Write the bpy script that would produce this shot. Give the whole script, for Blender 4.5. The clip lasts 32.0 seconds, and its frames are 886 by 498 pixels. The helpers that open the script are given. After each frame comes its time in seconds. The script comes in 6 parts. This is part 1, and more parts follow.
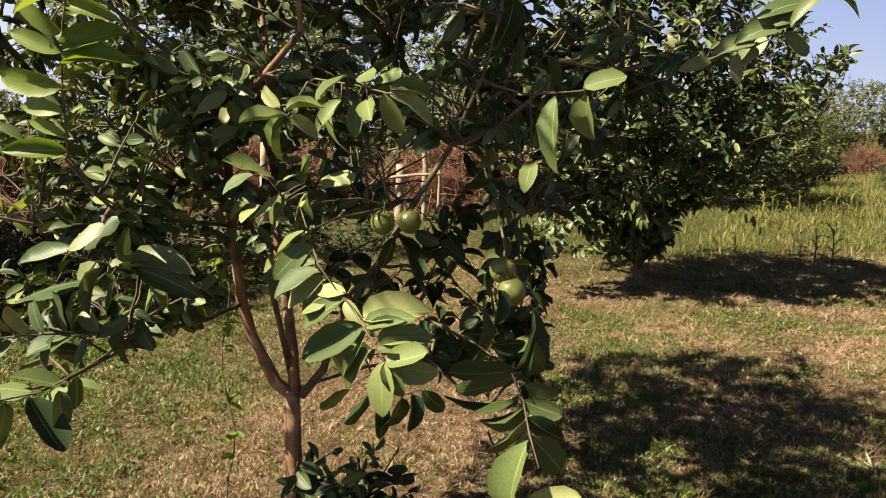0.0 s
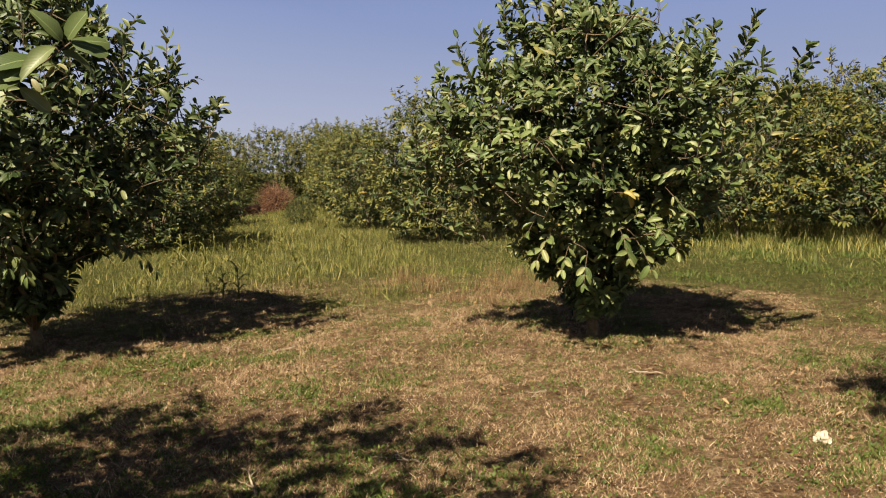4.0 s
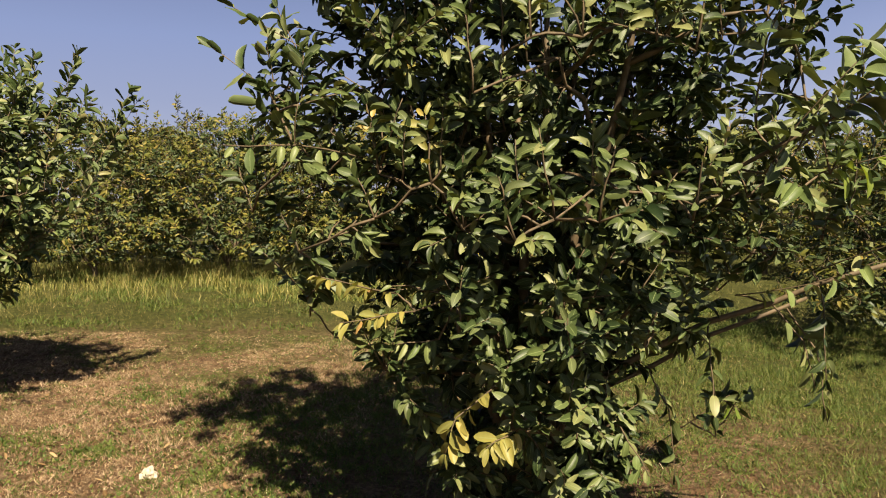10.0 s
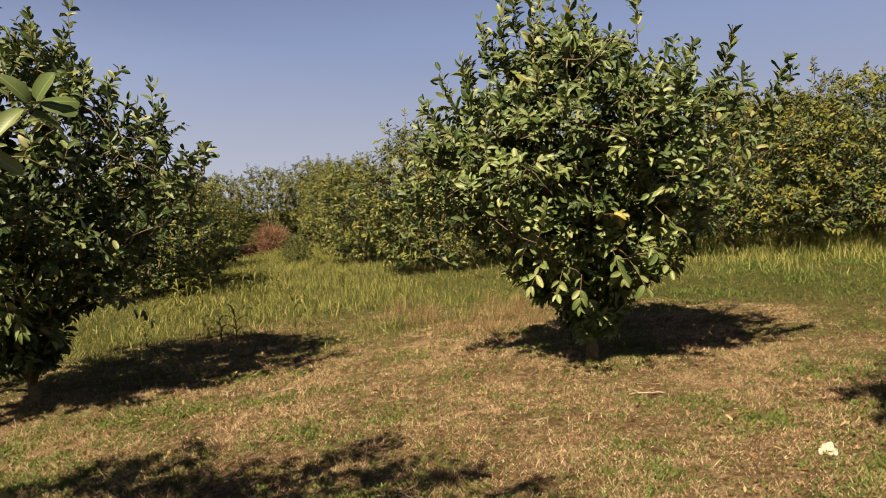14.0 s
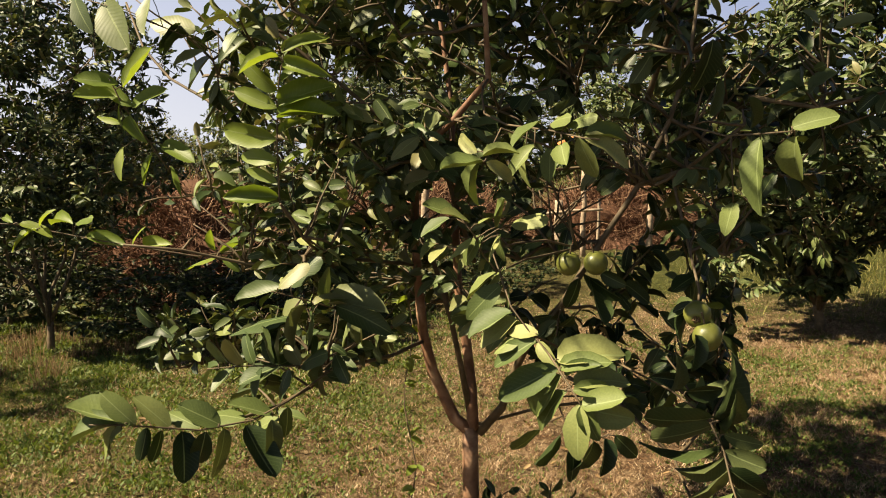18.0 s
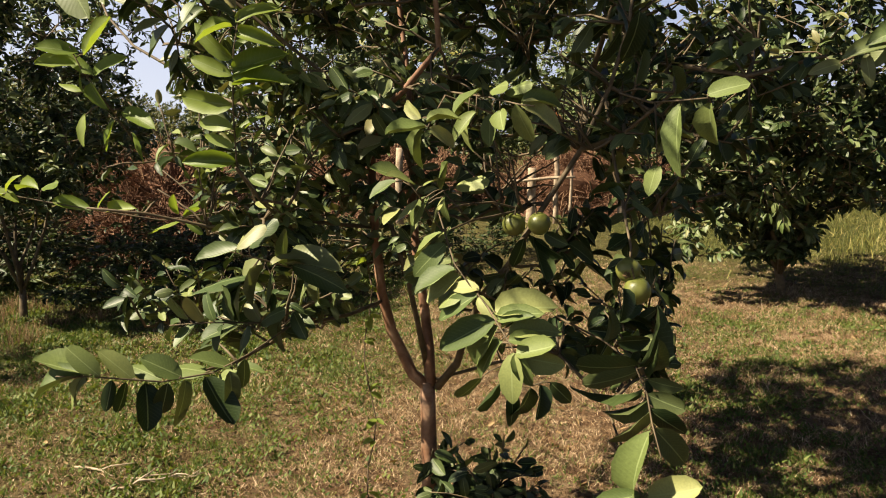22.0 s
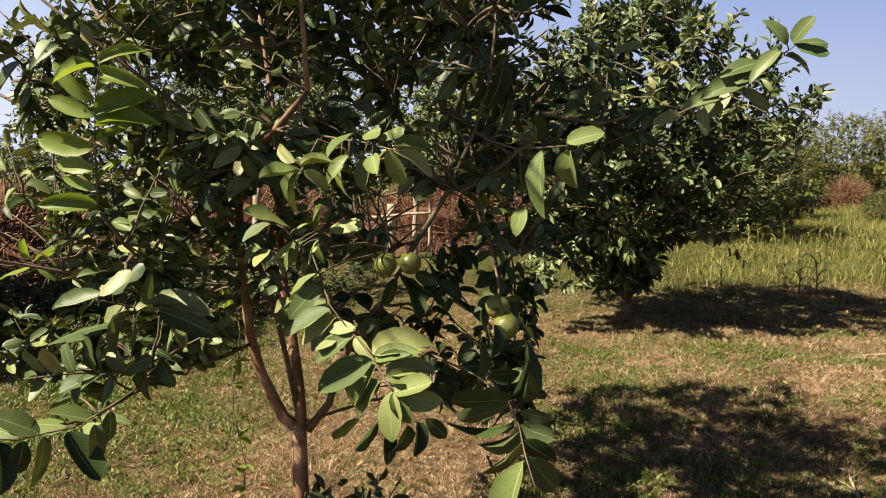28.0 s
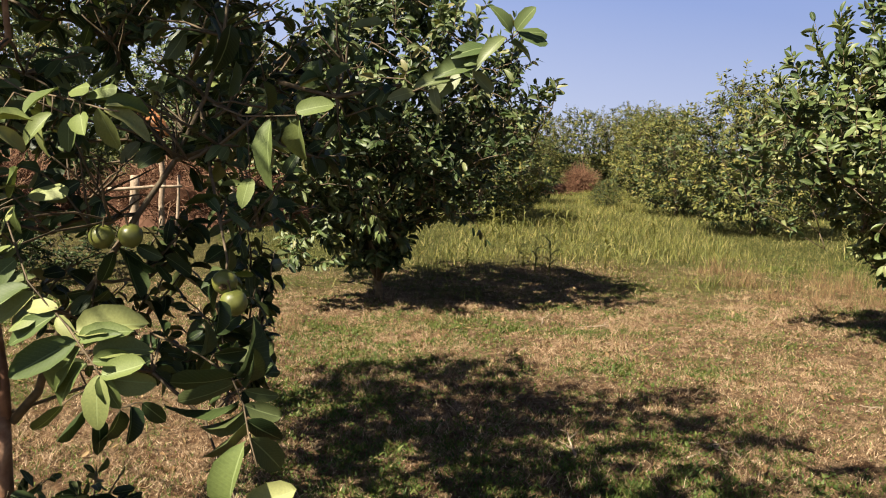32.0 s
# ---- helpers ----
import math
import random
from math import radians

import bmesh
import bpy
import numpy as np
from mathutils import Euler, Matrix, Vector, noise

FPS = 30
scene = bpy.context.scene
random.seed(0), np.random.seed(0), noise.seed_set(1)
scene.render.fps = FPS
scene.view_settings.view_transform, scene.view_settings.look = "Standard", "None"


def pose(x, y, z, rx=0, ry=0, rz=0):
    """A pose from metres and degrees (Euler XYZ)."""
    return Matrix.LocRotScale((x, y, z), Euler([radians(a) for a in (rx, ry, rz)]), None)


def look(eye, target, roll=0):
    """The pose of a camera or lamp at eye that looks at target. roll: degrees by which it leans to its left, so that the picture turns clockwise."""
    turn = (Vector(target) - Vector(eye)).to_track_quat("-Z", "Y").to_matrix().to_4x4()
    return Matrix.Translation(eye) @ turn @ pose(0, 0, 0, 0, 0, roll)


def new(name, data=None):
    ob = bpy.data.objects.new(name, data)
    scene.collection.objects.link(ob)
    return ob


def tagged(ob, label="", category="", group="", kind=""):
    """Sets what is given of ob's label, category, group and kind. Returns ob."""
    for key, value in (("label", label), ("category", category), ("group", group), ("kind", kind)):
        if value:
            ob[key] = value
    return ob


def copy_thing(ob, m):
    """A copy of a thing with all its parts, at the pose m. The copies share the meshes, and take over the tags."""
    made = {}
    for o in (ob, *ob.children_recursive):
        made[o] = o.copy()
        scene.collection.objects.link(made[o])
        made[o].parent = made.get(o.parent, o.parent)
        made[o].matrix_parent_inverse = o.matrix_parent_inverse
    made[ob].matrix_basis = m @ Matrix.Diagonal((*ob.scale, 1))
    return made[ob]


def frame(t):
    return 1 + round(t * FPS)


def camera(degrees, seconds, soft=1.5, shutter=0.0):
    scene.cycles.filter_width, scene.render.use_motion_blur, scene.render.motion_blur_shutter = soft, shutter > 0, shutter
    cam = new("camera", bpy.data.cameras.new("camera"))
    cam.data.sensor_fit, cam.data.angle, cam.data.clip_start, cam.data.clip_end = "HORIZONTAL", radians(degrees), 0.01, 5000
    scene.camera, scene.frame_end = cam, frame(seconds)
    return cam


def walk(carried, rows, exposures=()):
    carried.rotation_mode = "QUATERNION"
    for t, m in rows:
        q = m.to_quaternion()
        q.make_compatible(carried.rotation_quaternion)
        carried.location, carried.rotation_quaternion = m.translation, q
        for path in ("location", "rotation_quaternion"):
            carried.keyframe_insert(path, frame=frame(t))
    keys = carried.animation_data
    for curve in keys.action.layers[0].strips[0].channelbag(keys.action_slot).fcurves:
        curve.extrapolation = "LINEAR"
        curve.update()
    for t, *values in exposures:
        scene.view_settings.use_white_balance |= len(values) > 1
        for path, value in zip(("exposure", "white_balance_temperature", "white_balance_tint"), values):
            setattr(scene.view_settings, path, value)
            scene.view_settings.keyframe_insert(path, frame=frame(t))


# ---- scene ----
cam = camera(58.2, 32.0, soft=1.05)
METRES, EYE, TILT, LEAN, TURN = 2.08, 1.5, -8.5, 0.0, 0.0
ROWS = [
    (0.0, 0.0, 0.0, 0.0, 0.0, 0.0, -0.0),
    (0.5, 0.0214, -0.0094, 0.002, -4.35, 1.19, 0.64),
    (1.0, 0.0571, -0.0179, 0.0057, -11.06, 2.15, 1.38),
    (1.5, 0.076, -0.0259, 0.0042, -15.15, 1.95, 2.13),
    (2.0, 0.0837, -0.0231, 0.0058, -17.79, 1.93, 2.62),
    (2.5, 0.1073, -0.0215, 0.0048, -24.98, 1.06, 3.56),
    (3.0, 0.1353, -0.0319, 0.0038, -33.54, 0.68, 4.29),
    (3.5, 0.1454, -0.0393, 0.0046, -36.82, 0.94, 5.7),
    (5.5, 0.1844, -0.06, 0.0009, -46.41, -0.19, 6.45),
    (6.0, 0.1895, -0.0633, 0.0021, -49.88, 0.05, 6.26),
    (6.5, 0.1975, -0.066, 0.0014, -52.95, 0.33, 6.62),
    (7.0, 0.2096, -0.0799, 0.0019, -58.25, -0.03, 7.77),
    (7.5, 0.2163, -0.0919, 0.0011, -62.32, 0.13, 7.93),
    (8.0, 0.2163, -0.1001, -0.0003, -64.68, -0.22, 7.74),
    (8.5, 0.2199, -0.1075, -0.0018, -67.15, -0.21, 7.85),
    (9.0, 0.2285, -0.122, -0.0027, -72.95, -0.58, 7.74),
    (9.5, 0.2367, -0.1403, -0.0073, -78.71, -1.41, 7.92),
    (10.0, 0.2433, -0.1545, -0.0108, -82.07, -2.45, 8.57),
    (10.5, 0.2468, -0.1646, -0.0119, -85.53, -2.25, 8.22),
    (11.0, 0.2463, -0.1657, -0.0111, -85.56, -3.25, 7.81),
    (11.5, 0.2435, -0.1476, -0.0103, -79.31, -3.1, 8.55),
    (12.0, 0.2386, -0.1258, -0.0033, -70.2, -1.88, 10.35),
    (12.5, 0.2209, -0.1057, 0.0021, -60.51, 0.71, 11.5),
    (13.0, 0.205, -0.0875, 0.005, -52.17, 1.5, 10.94),
    (13.5, 0.1898, -0.0703, 0.0079, -44.58, 2.15, 10.52),
    (15.5, 0.0861, -0.0247, 0.0114, -19.55, 4.64, 7.74),
    (16.0, 0.0467, -0.017, 0.0128, -8.82, 4.98, 7.15),
    (16.5, 0.0108, -0.0089, 0.0111, -1.18, 4.23, 5.7),
    (17.0, -0.0111, -0.0065, 0.0083, 3.42, 2.87, 2.6),
    (17.5, -0.0247, -0.009, 0.0076, 7.08, 2.71, 0.55),
    (18.0, -0.0357, -0.0153, 0.0064, 10.99, 2.45, -0.64),
    (18.5, -0.0433, -0.0201, 0.0044, 13.84, 1.54, -1.73),
    (19.0, -0.0443, -0.0163, 0.0037, 14.52, 1.35, -1.26),
    (19.5, -0.0454, -0.018, 0.0037, 14.97, 1.83, -1.19),
    (20.0, -0.0417, -0.0224, 0.0056, 14.74, 2.4, -0.42),
    (20.5, -0.0373, -0.0284, 0.0051, 13.44, 2.75, -0.34),
    (21.0, -0.0309, -0.0339, 0.0035, 12.24, 2.69, -0.32),
    (21.5, -0.0177, -0.0444, 0.0011, 12.16, 1.94, -0.7),
    (22.0, 0.0047, -0.0568, -0.0034, 9.43, 0.21, -0.34),
    (22.5, 0.029, -0.0621, -0.0011, 4.69, 1.52, 1.4),
    (23.0, 0.0371, -0.0643, -0.0009, 1.82, 2.1, 1.79),
    (23.5, 0.0408, -0.0697, 0.001, -0.95, 3.06, 1.18),
    (24.0, 0.0411, -0.0694, 0.0003, -0.9, 2.58, 0.42),
    (24.5, 0.044, -0.0695, 0.0012, -1.09, 2.71, 0.35),
    (25.0, 0.0485, -0.0735, 0.0023, -3.08, 3.54, 0.46),
    (25.5, 0.0509, -0.0772, 0.0025, -4.11, 3.74, 0.4),
    (27.5, 0.0195, -0.0812, 0.0018, -1.64, 3.24, 0.77),
    (28.0, -0.0099, -0.0767, 0.0021, -0.68, 2.68, 1.01),
    (28.5, -0.0295, -0.0785, -0.0015, 0.85, 2.58, 0.44),
    (29.0, -0.0424, -0.074, -0.0037, 5.72, 1.34, 0.34),
    (29.5, -0.0413, -0.0661, -0.0101, 5.0, -0.42, -1.05),
    (30.0, -0.0314, -0.0601, -0.0078, 0.73, -0.45, -0.03),
    (30.5, -0.0168, -0.0597, -0.0046, -4.86, 0.26, 0.28),
    (31.0, -0.0033, -0.0595, -0.0037, -8.9, 0.46, 0.65),
    (31.5, 0.0101, -0.061, -0.0003, -13.14, 1.03, 0.8),
    (32.0, 0.0213, -0.0638, -0.0023, -17.9, 0.87, 0.76),
]
walk(cam, [(t, pose(0, 0, EYE, TILT, LEAN, TURN) @ pose(METRES * x, METRES * y, METRES * z, 90 + pitch, roll, yaw)) for t, x, y, z, yaw, pitch, roll in ROWS],
     exposures=((0.0, 1.84, 5900, 13), (2.0, 1.72, 5750, 13), (3.2, 1.54, 5950, 14), (6.0, 1.28, 6500, 10), (8.0, 1.40, 6500, 12), (9.0, 1.50, 6350, 15), (10.0, 1.56, 6350, 14), (11.0, 1.58, 6500, 13),
                (12.0, 1.60, 6300, 13), (13.0, 1.42, 6600, 10), (15.6, 1.60, 6500, 11), (16.0, 1.62, 6500, 10), (19.0, 1.74, 6700, 11), (20.0, 1.74, 6500, 10), (22.0, 1.74, 6250, 11), (24.0, 1.84, 5850, 13),
                (25.5, 1.86, 5750, 13), (28.0, 1.80, 6000, 12), (30.0, 1.82, 6200, 13), (32.0, 1.73, 5800, 13)))
# ---- light ----
SUN_EL, SUN_AZ = 48.0, 246.0          # height of the sun; compass bearing it shines from (0 = +y, 90 = +x)
world = bpy.data.worlds.new("sky")
scene.world = world
world.use_nodes = True
wn = world.node_tree
sky = wn.nodes.new("ShaderNodeTexSky")
sky.sky_type = 'NISHITA'
sky.sun_disc = False
sky.sun_elevation = radians(SUN_EL)
sky.sun_rotation = radians(SUN_AZ)
sky.air_density, sky.dust_density, sky.ozone_density = 0.8, 0.6, 2.5
haze = wn.nodes.new("ShaderNodeMix")          # thin even haze over the clear sky
haze.data_type = 'RGBA'
pale = wn.nodes.new("ShaderNodeValToRGB")      # pale at the horizon, deep blue overhead
stops = ((0.0, (0.58, 0.60, 0.73)), (0.19, (0.385, 0.475, 0.765)), (0.42, (0.07, 0.105, 0.25)), (1.0, (0.015, 0.025, 0.07)))
while len(pale.color_ramp.elements) < 4:
    pale.color_ramp.elements.new(0.5)
for el, (at, colour) in zip(pale.color_ramp.elements, stops):
    el.position, el.color = at, (*colour, 1)
lift = wn.nodes.new("ShaderNodeVectorMath")
lift.operation = 'SCALE'
lift.inputs["Scale"].default_value = 5.0
wn.links.new(pale.outputs[0], lift.inputs[0])
side = wn.nodes.new("ShaderNodeVectorMath")    # hazy sky grows paler towards the sun's side
side.operation = 'DOT_PRODUCT'
side.inputs[1].default_value = (math.sin(radians(SUN_AZ)), math.cos(radians(SUN_AZ)), -2.5)
glow = wn.nodes.new("ShaderNodeMapRange")
for at, v in ((1, -1.28), (2, 0.35), (3, 0.0), (4, 0.85)):
    glow.inputs[at].default_value = v
wn.links.new(side.outputs["Value"], glow.inputs[0])
milky = wn.nodes.new("ShaderNodeMix")
milky.data_type = 'RGBA'
milky.inputs[7].default_value = (5.8, 5.9, 6.2, 1)
wn.links.new(glow.outputs[0], milky.inputs[0])
wn.links.new(lift.outputs[0], milky.inputs[6])
wn.links.new(milky.outputs[2], haze.inputs[7])
tc = wn.nodes.new("ShaderNodeTexCoord")
sep = wn.nodes.new("ShaderNodeSeparateXYZ")
fade = wn.nodes.new("ShaderNodeMapRange")       # haze thins from the horizon upwards
fade.inputs[1].default_value, fade.inputs[2].default_value, fade.inputs[3].default_value, fade.inputs[4].default_value = 0.12, 0.45, 0.95, 0.93
wn.links.new(tc.outputs["Generated"], sep.inputs[0])
wn.links.new(tc.outputs["Generated"], side.inputs[0])
wn.links.new(sep.outputs[2], fade.inputs[0])
wn.links.new(sep.outputs[2], pale.inputs[0])
wn.links.new(fade.outputs[0], haze.inputs[0])
wn.links.new(sky.outputs[0], haze.inputs[6])
wn.links.new(haze.outputs[2], wn.nodes["Background"].inputs[0])
wn.nodes["Background"].inputs[1].default_value = 0.05
sun = new("sun", bpy.data.lights.new("sun", 'SUN'))
sun.data.energy, sun.data.angle, sun.data.color = 5.0, radians(0.6), (1.0, 0.85, 0.61)
sx, sy = math.sin(radians(SUN_AZ)), math.cos(radians(SUN_AZ))
ce, se = math.cos(radians(SUN_EL)), math.sin(radians(SUN_EL))
sun.matrix_basis = look((40 * sx * ce, 40 * sy * ce, 40 * se), (0, 0, 0))


# ---- materials ----
class Mat:
    """A small builder for node materials."""

    def __init__(self, name):
        self.m = bpy.data.materials.new(name)
        self.m.use_nodes = True
        self.t = self.m.node_tree
        self.b = self.t.nodes["Principled BSDF"]
        self.out = self.t.nodes["Material Output"]

    def node(self, kind, **at):
        n = self.t.nodes.new(kind)
        for k, v in at.items():
            if k in n.inputs.keys():
                n.inputs[k].default_value = v
        return n

    def link(self, a, b):
        self.t.links.new(a, b)

    def noise(self, scale, detail=4.0, rough=0.55, coord="Object", warp=0.0):
        tc = self.t.nodes.new("ShaderNodeTexCoord")
        n = self.node("ShaderNodeTexNoise", Scale=scale, Detail=detail, Roughness=rough, Distortion=warp)
        self.link(tc.outputs[coord], n.inputs["Vector"])
        return n.outputs[0]

    def ramp(self, fac, stops):
        r = self.t.nodes.new("ShaderNodeValToRGB")
        e = r.color_ramp.elements
        while len(e) < len(stops):
            e.new(0.5)
        for el, (p, c) in zip(e, stops):
            el.position, el.color = p, (*c, 1)
        self.link(fac, r.inputs[0])
        return r.outputs[0]

    def mix(self, fac, a, b, how="MIX"):
        n = self.t.nodes.new("ShaderNodeMix")
        n.data_type, n.blend_type = 'RGBA', how
        for sock, v in ((n.inputs[0], fac), (n.inputs[6], a), (n.inputs[7], b)):
            if isinstance(v, bpy.types.NodeSocket):
                self.link(v, sock)
            elif isinstance(v, tuple):
                sock.default_value = (*v, 1)
            else:
                sock.default_value = v
        return n.outputs[2]

    def math(self, op, a, b=0.0, c=0.0):
        n = self.t.nodes.new("ShaderNodeMath")
        n.operation = op
        for sock, v in zip(n.inputs, (a, b, c)):
            if isinstance(v, bpy.types.NodeSocket):
                self.link(v, sock)
            else:
                sock.default_value = v
        return n.outputs[0]

    def bump(self, height, strength, dist=0.01):
        n = self.node("ShaderNodeBump", Strength=strength, Distance=dist)
        self.link(height, n.inputs["Height"])
        self.link(n.outputs[0], self.b.inputs["Normal"])
        return n.outputs[0]

    def base(self, colour):
        self.link(colour, self.b.inputs["Base Color"])

    def rough(self, v, spec=0.5):
        self.b.inputs["Roughness"].default_value = v
        self.b.inputs["Specular IOR Level"].default_value = spec


def leaf_material(name, stops, single=False, thin=0.09, rough=0.48, spec=0.3, veins=True):
    """Leathery leaf: colour varies leaf by leaf, pale midrib, raised side veins, light shining through."""
    k = Mat(name)
    if single:
        rnd = k.t.nodes.new("ShaderNodeObjectInfo").outputs["Random"]
    else:
        rnd = k.t.nodes.new("ShaderNodeNewGeometry").outputs["Random Per Island"]
    col = k.ramp(rnd, stops)
    blotch = k.noise(26.0, 3.0, coord="Object")
    col = k.mix(0.35, col, k.ramp(blotch, [(0.35, (0.72, 0.72, 0.66)), (0.65, (1.25, 1.2, 1.1))]), "MULTIPLY")
    if veins:
        uv = k.t.nodes.new("ShaderNodeUVMap")
        uv.uv_map = "UVMap"
        sep = k.t.nodes.new("ShaderNodeSeparateXYZ")
        k.link(uv.outputs[0], sep.inputs[0])
        side = k.math("ABSOLUTE", k.math("SUBTRACT", sep.outputs[0], 0.5))
        rib = k.math("LESS_THAN", side, 0.026)
        wave = k.math("SINE", k.math("MULTIPLY", k.math("SUBTRACT", sep.outputs[1], k.math("MULTIPLY", side, 0.5)), 82.0))
        vein = k.math("MULTIPLY", k.math("GREATER_THAN", wave, 0.88), 0.07)
        col = k.mix(k.math("MAXIMUM", k.math("MULTIPLY", rib, 0.45), vein), col, (0.24, 0.29, 0.12))
        k.bump(k.math("ADD", k.math("ADD", wave, k.math("MULTIPLY", rib, 2.0)), k.math("MULTIPLY", k.noise(16.0, 2.0, coord="Object" if not single else "UV"), 9.0)), 0.045, 0.0022)
    k.base(col)
    k.rough(rough, spec)
    if thin:
        tr = k.t.nodes.new("ShaderNodeBsdfTranslucent")
        k.link(k.mix(1.0, col, (1.5, 1.45, 0.6), "MULTIPLY"), tr.inputs[0])
        ms = k.t.nodes.new("ShaderNodeMixShader")
        ms.inputs[0].default_value = thin
        k.link(k.b.outputs[0], ms.inputs[1])
        k.link(tr.outputs[0], ms.inputs[2])
        k.link(ms.outputs[0], k.out.inputs[0])
    return k.m


GREENS = [(0.0, (0.029, 0.050, 0.015)), (0.3, (0.052, 0.077, 0.022)), (0.6, (0.082, 0.109, 0.037)), (0.86, (0.122, 0.143, 0.057)), (0.97, (0.160, 0.151, 0.062))]
# darkened leaf tones: shade inside and under the crowns is put into the colour
DARK_SHADED = [(0.0, (0.010, 0.021, 0.006)), (0.4, (0.021, 0.036, 0.010)), (0.75, (0.040, 0.058, 0.017)), (0.95, (0.076, 0.092, 0.034))]
OLIVE = [(0.0, (0.050, 0.078, 0.022)), (0.4, (0.098, 0.132, 0.038)), (0.75, (0.142, 0.168, 0.060)), (0.97, (0.185, 0.192, 0.078))]
M_leaf = leaf_material("guava_leaf", GREENS)
M_leaf_one = leaf_material("guava_leaf_single", GREENS, single=True)
M_leaf_dark_shaded = leaf_material("guava_leaf_dark_shaded", DARK_SHADED, thin=0.07, spec=0.22)
M_leaf_dark_shaded_one = leaf_material("guava_leaf_dark_shaded_single", DARK_SHADED, single=True, thin=0.07, spec=0.22)
M_leaf_olive = leaf_material("guava_leaf_olive", OLIVE)
M_leaf_olive_one = leaf_material("guava_leaf_olive_single", OLIVE, single=True)
MOSS = [(0.0, (0.026, 0.042, 0.012)), (0.4, (0.060, 0.084, 0.024)), (0.75, (0.100, 0.124, 0.040)), (0.97, (0.150, 0.156, 0.058))]
M_leaf_moss = leaf_material("guava_leaf_moss", MOSS)
M_leaf_moss_one = leaf_material("guava_leaf_moss_single", MOSS, single=True)
# brightened leaf tones: sunlight on the outer sprays is put into the colour
BROAD_SUNLIT = [(0.0, (0.058, 0.084, 0.024)), (0.35, (0.108, 0.138, 0.040)), (0.7, (0.155, 0.180, 0.058)), (0.95, (0.215, 0.225, 0.086))]
M_leaf_broad_sunlit = leaf_material("guava_leaf_broad_sunlit", BROAD_SUNLIT, rough=0.55, spec=0.2)
M_leaf_broad_sunlit_one = leaf_material("guava_leaf_broad_sunlit_single", BROAD_SUNLIT, single=True, rough=0.55, spec=0.2)
FARM = [(0.0, (0.037, 0.050, 0.012)), (0.4, (0.083, 0.093, 0.022)), (0.75, (0.136, 0.137, 0.038)), (0.97, (0.180, 0.158, 0.048))]
M_leaf_far = leaf_material("orchard_leaf_far", FARM, veins=False, spec=0.12)
M_leaf_gold = leaf_material("orchard_leaf_gold", [(0.0, (0.045, 0.056, 0.009)), (0.4, (0.086, 0.092, 0.017)), (0.75, (0.124, 0.120, 0.028)), (0.95, (0.178, 0.145, 0.036))], veins=False, spec=0.12)
M_leaf_young = leaf_material("young_leaf", [(0.0, (0.100, 0.150, 0.020)), (1.0, (0.190, 0.240, 0.042))], thin=0.4)
M_leaf_yellow = leaf_material("yellowing_leaf", [(0.0, (0.16, 0.16, 0.042)), (0.5, (0.22, 0.20, 0.048)), (0.85, (0.28, 0.22, 0.055)), (1.0, (0.28, 0.16, 0.06))], thin=0.2)

k = Mat("guava_bark")
n1, n2 = k.noise(9.0, 5.0, warp=0.6), k.noise(60.0, 3.0)
col = k.ramp(n1, [(0.30, (0.095, 0.046, 0.025)), (0.5, (0.185, 0.096, 0.052)), (0.66, (0.29, 0.185, 0.115))])
k.base(k.mix(0.5, col, k.ramp(n2, [(0.3, (0.6, 0.58, 0.55)), (0.7, (1.2, 1.2, 1.2))]), "MULTIPLY"))
k.rough(0.62, 0.35)
k.bump(k.math("ADD", n1, k.math("MULTIPLY", n2, 0.4)), 0.5, 0.008)
M_bark = k.m

k = Mat("twig_bark")
k.base(k.ramp(k.noise(30.0, 3.0), [(0.3, (0.055, 0.042, 0.024)), (0.7, (0.13, 0.095, 0.052))]))
k.rough(0.7, 0.3)
M_twig = k.m

k = Mat("orchard_soil")
big, mid, fine, patch = k.noise(0.35, 4.0), k.noise(2.6, 5.0, 0.6), k.noise(38.0, 6.0, 0.68), k.noise(9.0, 5.0, 0.65, warp=0.4)
col = k.ramp(mid, [(0.30, (0.122, 0.072, 0.037)), (0.5, (0.201, 0.123, 0.066)), (0.7, (0.287, 0.197, 0.110))])
col = k.mix(k.ramp(patch, [(0.40, (0, 0, 0)), (0.62, (0.750, 0.750, 0.750))]), col, (0.287, 0.215, 0.130))
dark = k.noise(1.1, 6.0, 0.7, warp=0.5)
col = k.mix(k.ramp(dark, [(0.48, (0, 0, 0)), (0.66, (0.45, 0.45, 0.45))]), col, (0.095, 0.054, 0.027))
clod = k.noise(15.0, 6.0, 0.7, warp=0.6)
col = k.mix(k.ramp(clod, [(0.42, (0.6, 0.6, 0.6)), (0.54, (0, 0, 0))]), col, (0.070, 0.034, 0.016))
col = k.mix(0.8, col, k.ramp(fine, [(0.32, (0.40, 0.37, 0.33)), (0.5, (0.95, 0.95, 0.93)), (0.68, (1.5, 1.45, 1.35))]), "MULTIPLY")
vc = k.t.nodes.new("ShaderNodeVertexColor")
vc.layer_name = "sward"
col = k.mix(vc.outputs[0], col, k.ramp(patch, [(0.35, (0.042, 0.050, 0.012)), (0.6, (0.092, 0.094, 0.025)), (0.75, (0.17, 0.14, 0.052))]))
k.base(col)
k.rough(0.95, 0.1)
k.bump(k.math("ADD", fine, k.math("MULTIPLY", clod, 2.2)), 1.0, 0.06)
M_soil = k.m


def blade_material(name, stops, thin=0.3):
    return leaf_material(name, stops, thin=thin, rough=0.6, spec=0.25, veins=False)


